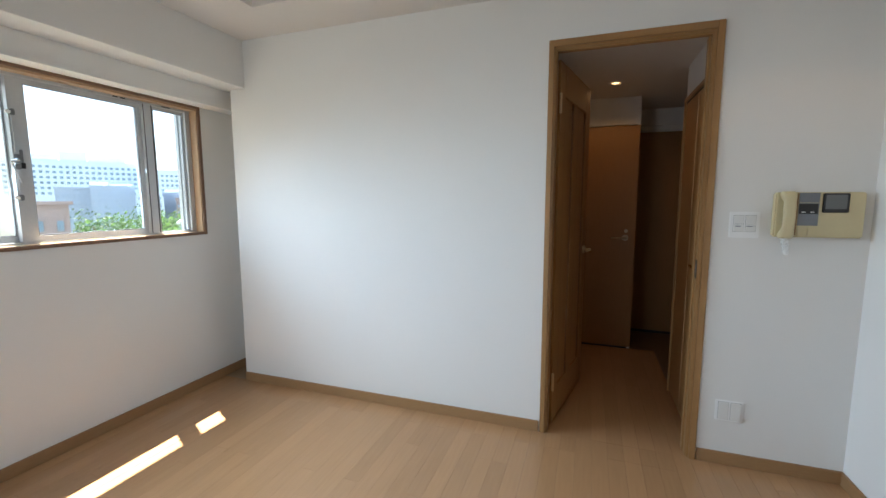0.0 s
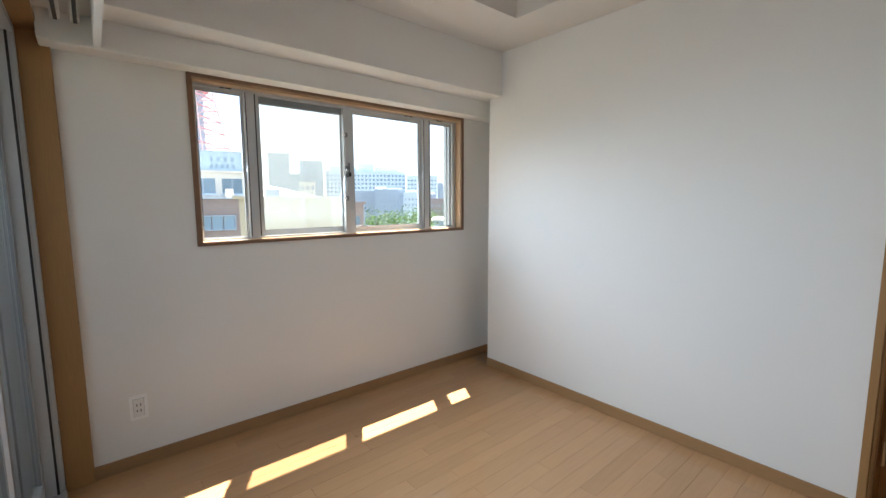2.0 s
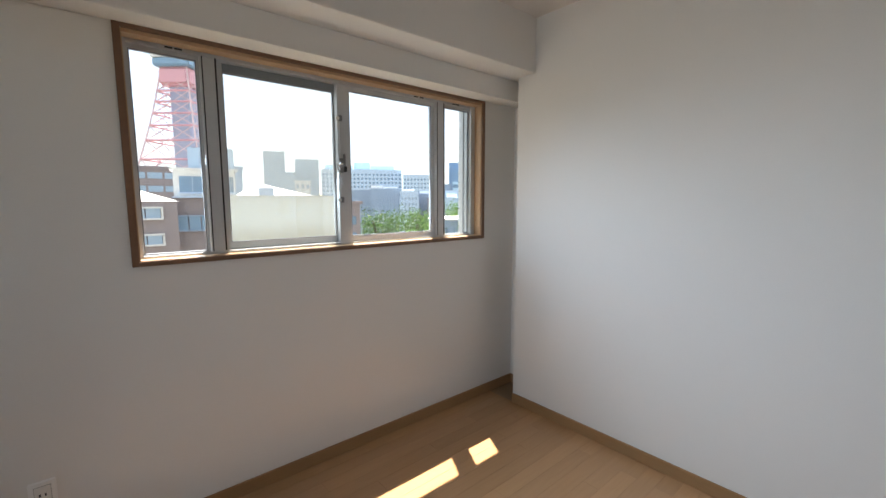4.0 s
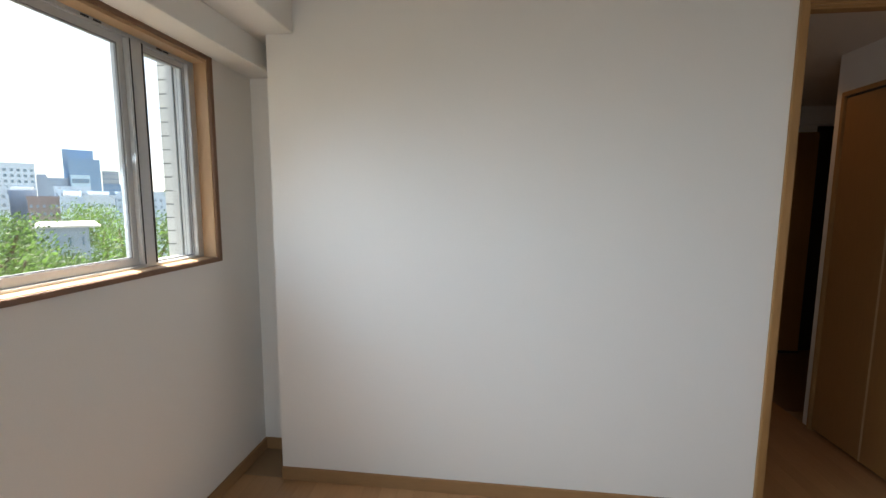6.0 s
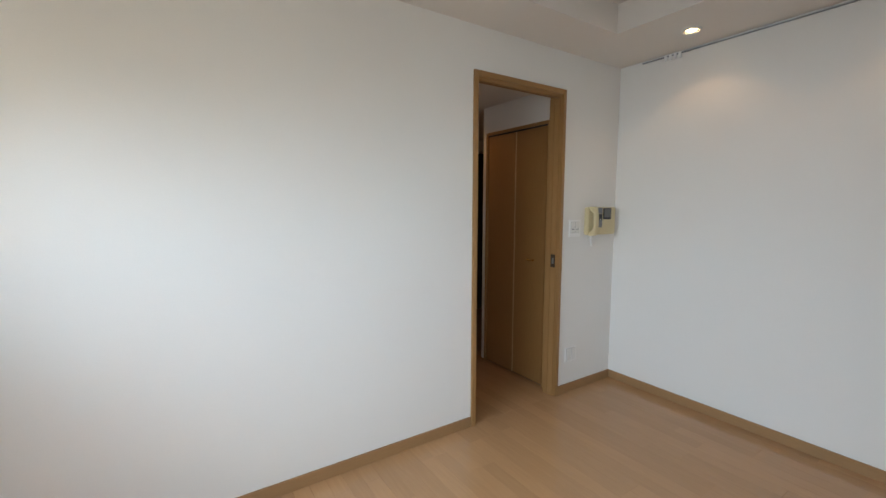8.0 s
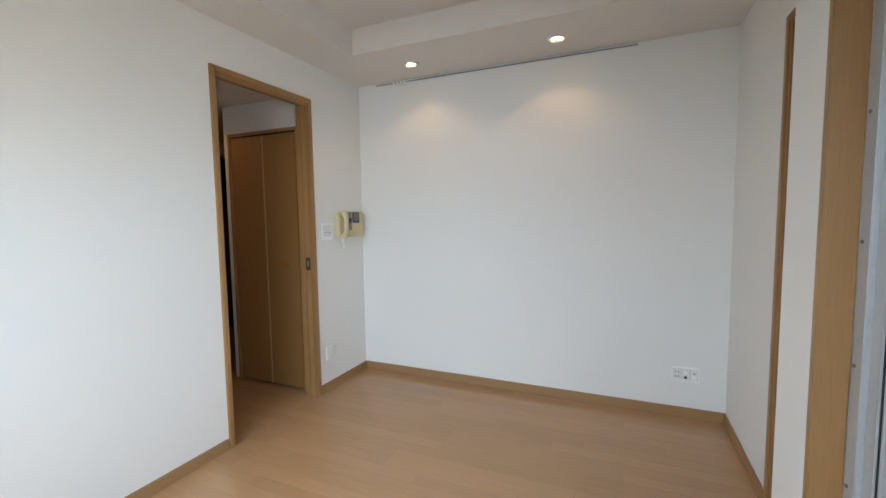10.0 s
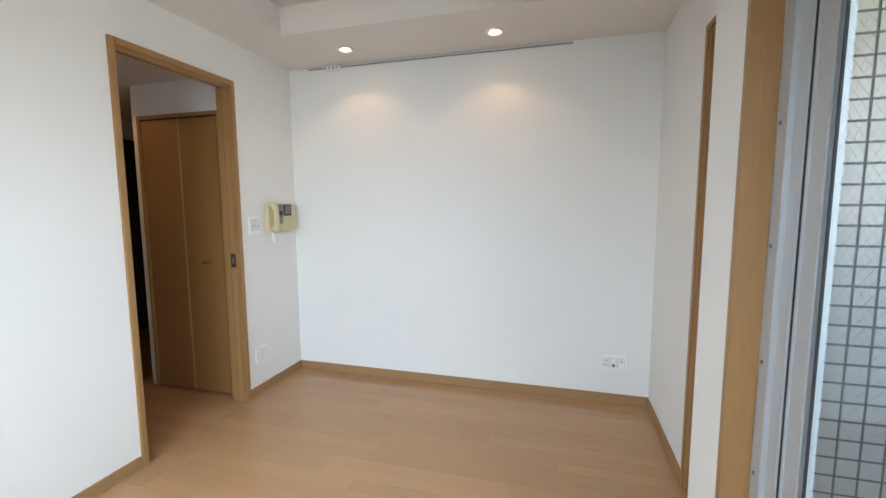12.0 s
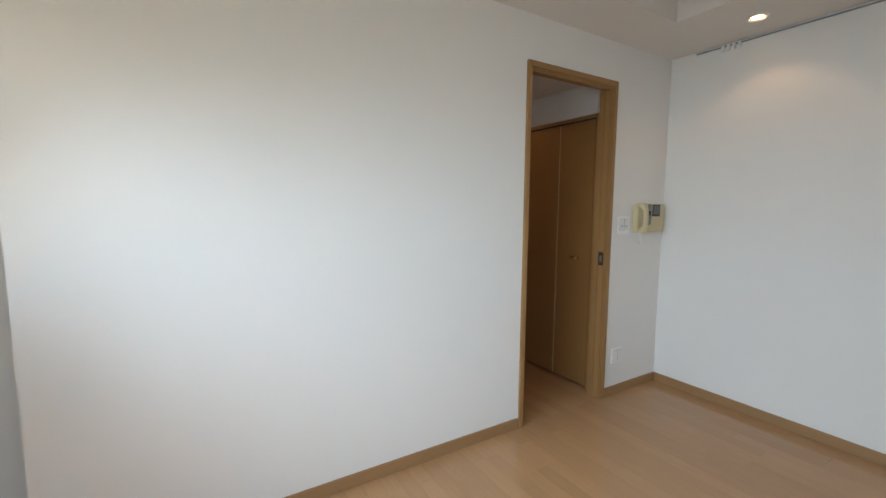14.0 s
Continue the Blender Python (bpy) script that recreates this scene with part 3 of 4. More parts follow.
for k in range(4):
    solid("hook", [(-0.016, 0, 0.66 + 0.030 * k, 0.676 + 0.030 * k, -0.030, 0.006), (-0.022, -0.016, 0.664 + 0.030 * k, 0.672 + 0.030 * k, -0.030, -0.016)], PLATE, rail, bevel=0.002)

# wall plates
sw = empty("light_switch", 0.503, YN, 1.143, "white light switch plate with four rockers", "light switch")
solid("plate", [(-0.058, 0.058, -0.008, 0, -0.058, 0.058)], PLATE, sw, bevel=0.003)
for x0, x1, z0, z1 in ((-0.042, -0.004, 0.006, 0.042), (0.004, 0.042, 0.0, 0.042), (-0.042, -0.004, -0.030, 0.0), (0.004, 0.042, -0.030, -0.006)):
    solid("rocker", [(x0, x1, -0.013, -0.008, z0, z1)], WHITEPAINT, sw, bevel=0.0015)
    # grey rim paints the shadow gap round the rocker
    solid("joint", [(x0 - 0.0014, x1 + 0.0014, -0.0088, -0.0079, z0 - 0.0014, z1 + 0.0014)], SEAM, sw)
for x0 in (-0.036, 0.008):
    solid("mark", [(x0, x0 + 0.022, -0.0136, -0.0128, -0.008, -0.004)], GREYPLASTIC, sw)


def outlet_plate(name, label, category, m, cols, blank=False, h=0.12):
    """A wall plate with inserts: twin socket, jack with its cover, aerial socket."""
    o = empty(name, 0, 0, 0, label, category)
    w = (0.07, 0.116, 0.148)[cols - 1]
    solid("plate", [(-w / 2, w / 2, -0.008, 0, -h / 2, h / 2)], PLATE, o, bevel=0.003)
    k = h / 2 - 0.012 if cols == 3 else 0.042
    for c in range(cols):
        cx = (c - (cols - 1) / 2) * (0.045 if cols == 3 else 0.05)
        ins = solid("insert", [(cx - 0.02, cx + 0.02, -0.0125, -0.008, -k, k)], WHITEPAINT, o, bevel=0.001)
        # grey rim paints the shadow gap round the insert
        solid("joint", [(cx - 0.0215, cx + 0.0215, -0.0088, -0.0079, -k - 0.0015, k + 0.0015)], SEAM, o)
        if blank:
            continue
        if c == 0:
            for z in (0.014, -0.014):
                for x in (-0.007, 0.007):
                    solid("socket_slot", [(cx + x - 0.002, cx + x + 0.002, -0.0132, -0.0124, z - 0.005, z + 0.005)], SLOT, ins)
        elif c == 1:
            solid("jack", [(cx - 0.008, cx + 0.008, -0.0140, -0.0124, -0.024, -0.009)], SLOT, ins)
            solid("jack_cover", [(cx - 0.010, cx + 0.010, -0.016, -0.0104, 0.004, 0.022)], PLATE, ins, bevel=0.002)
        else:
            part("socket", cyl(0.005, 0.004, (cx, -0.0165, 0.013), (cx, -0.0105, 0.013), 14), GREYPLASTIC, ins)
            solid("jack_cover", [(cx - 0.012, cx + 0.012, -0.0142, -0.0124, -0.026, -0.002)], PLATE, ins, bevel=0.001)
    o.matrix_world = m
    return o


outlet_plate("wall_outlet", "white wall plate with twin socket and two jacks", "outlet", pose(XE, 0.003, 0.266, 0, 0, -90), 3, False, 0.088)
outlet_plate("wall_outlet", "small white wall outlet near the floor", "outlet", pose(XW, 0.156, 0.289, 0, 0, 90), 1)
outlet_plate("blank_plate", "white blank wall plate near the floor", "wall plate", pose(0.503, YN, 0.268), 2, True, 0.10)

# intercom with handset
ic = empty("intercom", 0.765, YN, 1.19, "cream wall intercom with handset and small screen", "intercom")
solid("body", [(-0.163, 0.143, -0.036, 0, -0.095, 0.095)], IVORY, ic, bevel=0.006)


def handset(parent):
    """An arched telephone handset: a bowed grip between two deeper cups."""
    bm = bmesh.new()
    rings, n, m = [], 22, 16
    for i in range(n + 1):
        a = i / n * 2 - 1
        bow = -0.082 + 0.014 * abs(a) ** 2.2
        cup = max(0.0, (abs(a) - 0.55) / 0.45)
        back = bow + 0.020 + 0.030 * min(1.0, cup * 1.6)
        half = 0.021 + 0.005 * min(1.0, cup * 1.8)
        if i in (0, n):
            bow, back, half = bow + 0.008, back - 0.006, half - 0.006
        mid, thick = (bow + back) / 2, (back - bow) / 2
        ring_ = []
        for k in range(m):
            ang = 2 * math.pi * k / m
            c, d = math.cos(ang), math.sin(ang)
            ring_.append(bm.verts.new((-0.124 + half * math.copysign(abs(c) ** 0.55, c), mid + thick * math.copysign(abs(d) ** 0.55, d), 0.099 * a)))
        rings.append(ring_)
    for a, b in zip(rings, rings[1:]):
        for k in range(m):
            bm.faces.new((a[k], a[(k + 1) % m], b[(k + 1) % m], b[k]))
    bm.faces.new(rings[0][::-1])
    bm.faces.new(rings[-1])
    bmesh.ops.recalc_face_normals(bm, faces=bm.faces)
    return part("handset", bm, IVORY, parent, "cream arched telephone handset", True)


handset(ic)
solid("grip_shadow", [(-0.091, -0.086, -0.040, -0.0345, -0.085, 0.088)], SKIRT, ic)
solid("speaker", [(-0.082, -0.012, -0.038, -0.034, 0.052, 0.092)], GREYPLASTIC, ic, label="grey speaker grille")
solid("button_panel", [(-0.082, -0.012, -0.038, -0.034, -0.045, 0.050)], GREYPLASTIC, ic)
solid("display", [(-0.080, -0.016, -0.040, -0.0375, 0.005, 0.047)], SLOT, ic)
for k in range(2):
    solid("indicator", [(-0.072 + 0.03 * k, -0.058 + 0.03 * k, -0.0415, -0.0395, 0.010, 0.014)], PLATE, ic)
for k in range(2):
    solid("button", [(-0.080 + 0.034 * k, -0.050 + 0.034 * k, -0.040, -0.034, -0.085, -0.055)], IVORY, ic, bevel=0.002)
scr = solid("screen_bezel", [(-0.002, 0.088, -0.040, -0.034, 0.010, 0.090)], SLOT, ic, bevel=0.003)
solid("screen", [(0.008, 0.078, -0.0415, -0.0395, 0.025, 0.083)], SCREEN, scr)
cord = bpy.data.curves.new("cord", "CURVE")
cord.dimensions, cord.bevel_depth, cord.bevel_resolution = "3D", 0.0035, 2
sp = cord.splines.new("POLY")
pts = []
for i in range(90):
    a = i / 89
    ang = a * 2 * math.pi * 14
    base = Vector((-0.120 + 0.012 * math.sin(a * 3.1), -0.028, -0.095 - 0.075 * math.sin(a * math.pi)))
    pts.append(base + Vector((0.005 * math.cos(ang) + 0.016 * (a - 0.5), 0.005 * math.sin(ang), 0)))
sp.points.add(len(pts) - 1)
for p, q in zip(sp.points, pts):
    p.co = (*q, 1)
cord.materials.append(PLATE)
c = new("cord", cord)
c.parent = ic
tagged(c, "pale coiled cord")

# ---- balcony and outer walls ----
solid("balcony_floor", [(-3.03, 0.20, -1.45, -0.26, -0.15, -0.04)], CONCRETE, label="grey concrete balcony floor", kind="structure")
solid("balcony_parapet", [(-3.03, 0.20, -1.45, -1.33, -0.04, 1.05)], CONCRETE, label="grey concrete balcony parapet", kind="structure", bevel=0.01)
# out of view; the front edge beam is added to dim the tiled wall
solid("balcony_soffit", [(-3.03, 0.25, -1.50, -0.34, 2.45, 2.60), (-3.03, 0.25, -1.50, -1.36, 2.15, 2.45)], CONCRETE, label="unseen concrete slab over the balcony, edge beam added to shade it", kind="structure")
screen_wall = solid("balcony_partition", [(-3.03, -2.95, -1.33, -0.30, -0.04, 2.40)], PARTITION, label="grey partition at the balcony's end", kind="structure")
solid("edge_strip", [(-3.02, -2.945, -0.30, -0.282, -0.04, 2.40)], WHITEPAINT, screen_wall, bevel=0.002, label="white edge strip")
solid("wall_return", [(-3.03, -2.952, -0.282, -0.12, -0.04, 2.40)], TILE, screen_wall, label="pale glazed wall return")
bracket = part("pole_bracket", cyl(0.011, 0.011, (-2.95, -0.335, 0.425), (-2.78, -0.200, 0.425), 14), ALU, screen_wall, "plain metal pole bracket", True)
part("bracket_foot", cyl(0.024, 0.022, (-2.951, -0.336, 0.425), (-2.938, -0.326, 0.425), 16), ALU, bracket)
solid("roof_slab", [(-2.75, 2.1, -0.33, 4.6, TOP, TOP + 0.1)], CONCRETE, label="floor slab above", kind="structure")

# ---- the city outside the window ----
GROUND = -13.0
HUB = Vector((-1.0, 0.45, 1.28))


def bearing(az, dist, z=0.0):
    """A place by its bearing from the room (degrees from +y towards -x) and its distance."""
    return Vector((HUB.x - dist * math.sin(radians(az)), HUB.y + dist * math.cos(radians(az)), z))


def rise(el, dist):
    return HUB.z + dist * math.tan(radians(el))


GRASS = material("park_ground", (0.150, 0.135, 0.105), 0.9, spread=0.3, grain=0.5, stain=0.2)
BEIGE = material("beige_render", (0.44, 0.42, 0.33), 0.85, spread=0.03, grain=3, stain=0.04)
ROOFWHITE = material("pale_metal_roof", (0.72, 0.72, 0.70), 0.5, spread=0.04, grain=2, stain=0.03)
# distance haze and bluish shade are mixed into the next four base colours
BROWNBRICK = material("hazed_brown_brick", (0.31, 0.26, 0.26), 0.8, spread=0.15, grain=12, stain=0.06)
HAZEPALE = material("hazed_pale_render", (0.53, 0.66, 0.80), 0.8, spread=0.05, grain=1.5, stain=0.04)
GREYBLOCK = material("hazed_grey_render", (0.34, 0.43, 0.55), 0.8, spread=0.06, grain=1.2, stain=0.05)
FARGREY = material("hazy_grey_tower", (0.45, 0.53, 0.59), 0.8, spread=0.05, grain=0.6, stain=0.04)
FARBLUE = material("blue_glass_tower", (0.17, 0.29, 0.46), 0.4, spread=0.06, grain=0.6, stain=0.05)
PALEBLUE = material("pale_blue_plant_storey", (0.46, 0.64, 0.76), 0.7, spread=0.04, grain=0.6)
WINDARK = material("far_window_glass", (0.17, 0.27, 0.37), 0.25, random_tint=0.15, spread=0.1, grain=0.3)
SIGNBLUE = material("pale_blue_sign", (0.36, 0.48, 0.60), 0.6, spread=0.03, grain=3)
INK = material("sign_ink", (0.14, 0.22, 0.32), 0.7)
# tower steel and shaft: haze put into the colour, paler and pinker
REDSTEEL = material("hazed_red_steel", (0.74, 0.40, 0.45), 0.6, spread=0.08, grain=0.4)
PALESTEEL = material("hazed_pale_steel", (0.78, 0.60, 0.62), 0.6, spread=0.08, grain=0.4)
SHAFT = material("hazed_violet_grey_shaft", (0.42, 0.48, 0.63), 0.5, spread=0.06, grain=0.4)
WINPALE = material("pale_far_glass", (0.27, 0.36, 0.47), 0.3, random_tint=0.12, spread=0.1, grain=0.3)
DECKBLUE = material("blue_grey_deck", (0.22, 0.36, 0.50), 0.4, spread=0.06, grain=0.4)
TRUNK = material("bark", (0.11, 0.08, 0.05), 0.9, spread=0.2, grain=6)


def leaf_material(name, colour):
    """Leaves: part of the light passes through them."""
    m = material(name, colour, 0.55, spread=0.3, grain=1.2, stain=0.2)
    t = m.node_tree
    b, out = t.nodes["Principled BSDF"], t.nodes["Material Output"]
    tl = t.nodes.new("ShaderNodeBsdfTranslucent")
    tl.inputs[0].default_value = (colour[0] * 1.6, colour[1] * 1.7, colour[2] * 1.2, 1)
    mx = t.nodes.new("ShaderNodeMixShader")
    mx.inputs[0].default_value = 0.5
    t.links.new(b.outputs[0], mx.inputs[1])
    t.links.new(tl.outputs[0], mx.inputs[2])
    t.links.new(mx.outputs[0], out.inputs[0])
    return m


LEAF = leaf_material("leaf_green", (0.085, 0.150, 0.045))
LEAF_DARK = leaf_material("dark_leaf_green", (0.055, 0.10, 0.035))

solid("ground", [(-1500, 600, -900, 1500, GROUND - 1, GROUND)], GRASS, label="city ground far below", kind="structure")


def frame_for(az0, az1, dist):
    """Origin, level axis and inward normal of a facade that spans two bearings at a distance."""
    a, b = bearing(az0, dist), bearing(az1, dist)
    u = (b - a)
    w = u.length
    ang = math.atan2(u.y, u.x)
    return a, ang, w


def block(name, az0, az1, dist, el, depth, mat, label, rows=0, cols=0, zlow=None, win=(0.55, 0.5), base=None, roof_lip=0.4, window_mat=None, group="", top_gap=0.0):
    """A building whose facade spans the bearings az0 (its left) to az1, with a grid of windows set into it."""
    a, ang, w = frame_for(az0, az1, dist)
    top = rise(el, dist)
    h = empty(name, a.x, a.y, GROUND, label, "building", group)
    h.rotation_euler = (0, 0, ang)
    hh = top - GROUND
    # the level axis runs to the right, +y away from the room
    solid("wall", [(0, w, 0, depth, 0, hh)], mat, h)
    if roof_lip:
        solid("parapet", [(-0.1, w + 0.1, -0.12, depth + 0.1, hh, hh + roof_lip)], mat, h)
    if rows:
        z0 = (zlow if zlow is not None else GROUND + 3) - GROUND
        pw, ph = w / cols, (hh - top_gap - z0) / rows
        me = boxes_mesh("window", [(-pw * win[0] / 2, pw * win[0] / 2, -0.06, 0.05, -ph * win[1] / 2, ph * win[1] / 2)])
        me.materials.append(window_mat or WINDARK)
        for r in range(rows):
            for c in range(cols):
                o = new("window", me)
                o.parent = h
                o.location = (pw * (c + 0.5), 0, z0 + ph * (r + 0.5))
    return h


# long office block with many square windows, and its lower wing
block("office_building", 65.6, 55.1, 190, 3.95, 25, HAZEPALE, "long pale office block with rows of square windows", 6, 21, rise(0.5, 190), (0.52, 0.46), top_gap=0.9)
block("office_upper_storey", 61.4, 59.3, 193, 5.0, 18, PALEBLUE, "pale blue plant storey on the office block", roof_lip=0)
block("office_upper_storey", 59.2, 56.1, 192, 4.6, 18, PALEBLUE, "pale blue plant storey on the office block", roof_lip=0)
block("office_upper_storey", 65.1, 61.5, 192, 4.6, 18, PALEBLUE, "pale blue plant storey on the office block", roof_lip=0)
block("office_wing", 54.9, 50.8, 175, 3.35, 22, HAZEPALE, "pale office wing with square windows", 5, 9, rise(0.4, 175), (0.5, 0.46), top_gap=0.8)
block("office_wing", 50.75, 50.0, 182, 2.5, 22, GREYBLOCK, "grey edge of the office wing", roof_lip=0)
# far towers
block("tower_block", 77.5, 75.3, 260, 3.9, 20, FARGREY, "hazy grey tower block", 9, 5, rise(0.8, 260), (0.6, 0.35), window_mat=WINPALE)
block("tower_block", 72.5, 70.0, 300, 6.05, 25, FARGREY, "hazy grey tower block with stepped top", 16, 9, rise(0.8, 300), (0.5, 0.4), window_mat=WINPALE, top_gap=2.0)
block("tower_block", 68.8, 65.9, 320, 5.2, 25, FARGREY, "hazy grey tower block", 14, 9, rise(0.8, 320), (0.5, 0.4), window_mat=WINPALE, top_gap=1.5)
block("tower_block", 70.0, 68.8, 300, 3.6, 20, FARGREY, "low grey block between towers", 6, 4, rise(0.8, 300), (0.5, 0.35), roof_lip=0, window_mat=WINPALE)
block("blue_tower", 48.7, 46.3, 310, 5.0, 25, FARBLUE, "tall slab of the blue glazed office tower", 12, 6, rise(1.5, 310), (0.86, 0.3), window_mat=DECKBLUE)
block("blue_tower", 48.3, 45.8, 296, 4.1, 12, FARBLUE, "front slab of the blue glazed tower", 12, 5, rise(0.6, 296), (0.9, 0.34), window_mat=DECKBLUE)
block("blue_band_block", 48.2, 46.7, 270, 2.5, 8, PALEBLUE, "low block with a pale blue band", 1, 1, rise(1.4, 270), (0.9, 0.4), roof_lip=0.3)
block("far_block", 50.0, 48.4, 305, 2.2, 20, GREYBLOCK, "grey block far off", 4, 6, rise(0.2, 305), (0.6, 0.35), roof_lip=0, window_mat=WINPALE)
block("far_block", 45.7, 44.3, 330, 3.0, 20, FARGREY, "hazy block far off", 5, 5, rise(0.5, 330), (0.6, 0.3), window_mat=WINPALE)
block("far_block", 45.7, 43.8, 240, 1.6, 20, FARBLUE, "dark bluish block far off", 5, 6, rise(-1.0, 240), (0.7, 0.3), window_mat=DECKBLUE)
block("white_house", 68.9, 67.0, 60, 2.4, 6, ROOFWHITE, "small white flat-roofed house behind the roof", 1, 3, rise(1.2, 60), (0.4, 0.4), roof_lip=0.2, window_mat=WINPALE)
block("brown_block", 76.3, 75.0, 42, 3.9, 6, GREYBLOCK, "greyish narrow building behind the roof", 2, 2, rise(0.5, 42), (0.5, 0.4), roof_lip=0.2, window_mat=WINPALE)
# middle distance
for az0, az1, dist, el, rows, cols, mat in ((62.0, 59.0, 100, 1.2, 4, 7, GREYBLOCK), (59.2, 55.4, 96, 1.4, 5, 8, GREYBLOCK), (55.3, 52.9, 88, 1.0, 4, 5, HAZEPALE), (52.8, 50.9, 95, 0.7, 4, 5, GREYBLOCK), (51.6, 49.3, 84, 0.1, 3, 5, BROWNBRICK), (49.2, 47.3, 80, 0.1, 3, 4, HAZEPALE), (47.4, 44.9, 78, 0.25, 3, 5, HAZEPALE), (49.6, 46.8, 120, 1.2, 4, 7, HAZEPALE), (44.8, 40.0, 85, 0.7, 4, 9, HAZEPALE)):
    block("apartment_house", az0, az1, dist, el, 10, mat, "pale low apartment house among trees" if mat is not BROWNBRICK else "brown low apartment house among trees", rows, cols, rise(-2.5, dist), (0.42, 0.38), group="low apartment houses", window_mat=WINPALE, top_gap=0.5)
for az, dist, el, w, h in ((58.4, 96.5, 1.4, 2.2, 1.1), (56.6, 97, 1.4, 3.0, 0.8), (54.2, 89, 1.0, 2.0, 0.9), (51.8, 96, 0.7, 2.4, 1.0), (48.3, 81, 0.1, 1.8, 1.2), (46.2, 79, 0.25, 2.4, 0.9)):
    p = bearing(az, dist + 3)
    tank = empty("rooftop_plant_room", p.x, p.y, rise(el, dist), "pale box-like plant room on a flat roof", "plant room", "rooftop plant rooms")
    tank.rotation_euler = (0, 0, radians(90 - az))
    solid("wall", [(-w / 2, w / 2, -1.0, 1.0, 0.0, h)], ROOFWHITE, tank)
    solid("roof", [(-w / 2 - 0.1, w / 2 + 0.1, -1.1, 1.1, h, h + 0.12)], GREYBLOCK, tank)
block("park_pavilion", 51.4, 47.4, 42, -2.75, 8, GREYBLOCK, "low grey flat-roofed house in the park", 1, 4, rise(-5.6, 42), (0.16, 0.3), roof_lip=0.0)
pa, pang, pw_ = frame_for(51.6, 46.4, 41.6)
canopy = empty("flat_roof", pa.x, pa.y, rise(-2.75, 42), "thin white flat roof over the park house", "roof")
canopy.rotation_euler = (0, 0, pang)
solid("roof_sheet", [(0, pw_, 0, 8.6, 0.003, 0.16)], ROOFWHITE, canopy, bevel=0.02)

# beige blank wall of the neighbouring house, with its pale hipped roof behind
block("brown_annex", 63.9, 60.7, 15, -0.5, 3, BROWNBRICK, "dark brown annex beside the beige house", 2, 2, rise(-6, 15), (0.34, 0.5), roof_lip=0.1, top_gap=0.3)
block("beige_building", 77.4, 63.75, 8, 0.2, 2, BEIGE, "blank beige rendered wall of the neighbouring house", roof_lip=0.05)


def hip_roof(name, az0, az1, dist, el_eave, el_top, depth, ridge, mat, label, lantern=False, body=None):
    a, ang, w = frame_for(az0, az1, dist)
    r = empty(name, a.x, a.y, rise(el_eave, dist), label, "roof")
    r.rotation_euler = (0, 0, ang)
    h = rise(el_top, dist) - rise(el_eave, dist)
    bm = bmesh.new()
    k0, k1 = ridge
    vs = [bm.verts.new(c) for c in ((0, 0, 0), (w, 0, 0), (w, depth, 0), (0, depth, 0), (w * k0, depth * 0.5, h), (w * k1, depth * 0.5, h))]
    for f in ((0, 1, 5, 4), (1, 2, 5), (2, 3, 4, 5), (3, 0, 4), (3, 2, 1, 0)):
        bm.faces.new([vs[i] for i in f])
    part("roof", bm, mat, r)
    solid("body", [(0.05, w - 0.05, 0.05, depth - 0.05, GROUND - rise(el_eave, dist), -0.002)], body or HAZEPALE, r)
    if lantern:
        solid("lantern", [(w * 0.28, w * 0.46, depth * 0.05, depth * 0.4, 0.0, h * 0.62)], GREYBLOCK, r)
    return r


hip_roof("hipped_house", 76.2, 66.0, 26, 0.45, 2.35, 9, (0.2, 0.33), ROOFWHITE, "house with a pale hipped roof and lantern", True)

# brown brick house with a white roof, and the school buildings behind it
hip_roof("white_roof_house", 93.5, 82.0, 17.7, -0.1, 2.3, 8, (0.35, 0.5), ROOFWHITE, "brown brick house under a white hipped roof", body=BROWNBRICK)
for el0, el1 in ((-2.2, -0.7), (-5.2, -3.8)):
    a, ang, w = frame_for(88.5, 83.6, 17.6)
    o = empty("ribbon_window", a.x, a.y, rise(el0, 17.6), "ribbon window with pale frame on the brown house", "window", "ribbon windows")
    o.rotation_euler = (0, 0, ang)
    hh = 17.6 * (math.tan(radians(el1)) - math.tan(radians(el0)))
    solid("window_frame", [(0, w, -0.05, 0.4, 0, 0.06), (0, w, -0.05, 0.4, hh - 0.06, hh), (0, 0.06, -0.05, 0.4, 0.06, hh - 0.06), (w - 0.06, w, -0.05, 0.4, 0.06, hh - 0.06)], ROOFWHITE, o)
    for k in range(3):
        solid("pane", [(0.06 + k * (w - 0.12) / 3 + 0.02, 0.06 + (k + 1) * (w - 0.12) / 3 - 0.02, 0.0, 0.35, 0.06, hh - 0.06)], SIGNBLUE, o)
block("brick_wing", 83.2, 75.4, 18.6, 0.33, 5, BROWNBRICK, "brown brick wing under the white stair house", roof_lip=0.0)
a, ang, w = frame_for(82.6, 77.05, 18.5)
o = empty("ribbon_window", a.x, a.y, rise(-3.65, 18.5), "bluish ribbon window in the brown brick wing", "window", "ribbon windows")
o.rotation_euler = (0, 0, ang)
hh = 18.5 * (math.tan(radians(-1.74)) - math.tan(radians(-3.65)))
solid("window_frame", [(0, w, -0.05, 0.2, 0, 0.05), (0, w, -0.05, 0.2, hh - 0.05, hh), (0, 0.05, -0.05, 0.2, 0.05, hh - 0.05), (w - 0.05, w, -0.05, 0.2, 0.05, hh - 0.05)], GREYBLOCK, o)
for k in range(4):
    solid("pane", [(0.05 + k * (w - 0.1) / 4 + 0.02, 0.05 + (k + 1) * (w - 0.1) / 4 - 0.02, 0.0, 0.15, 0.05, hh - 0.05)], DECKBLUE, o)
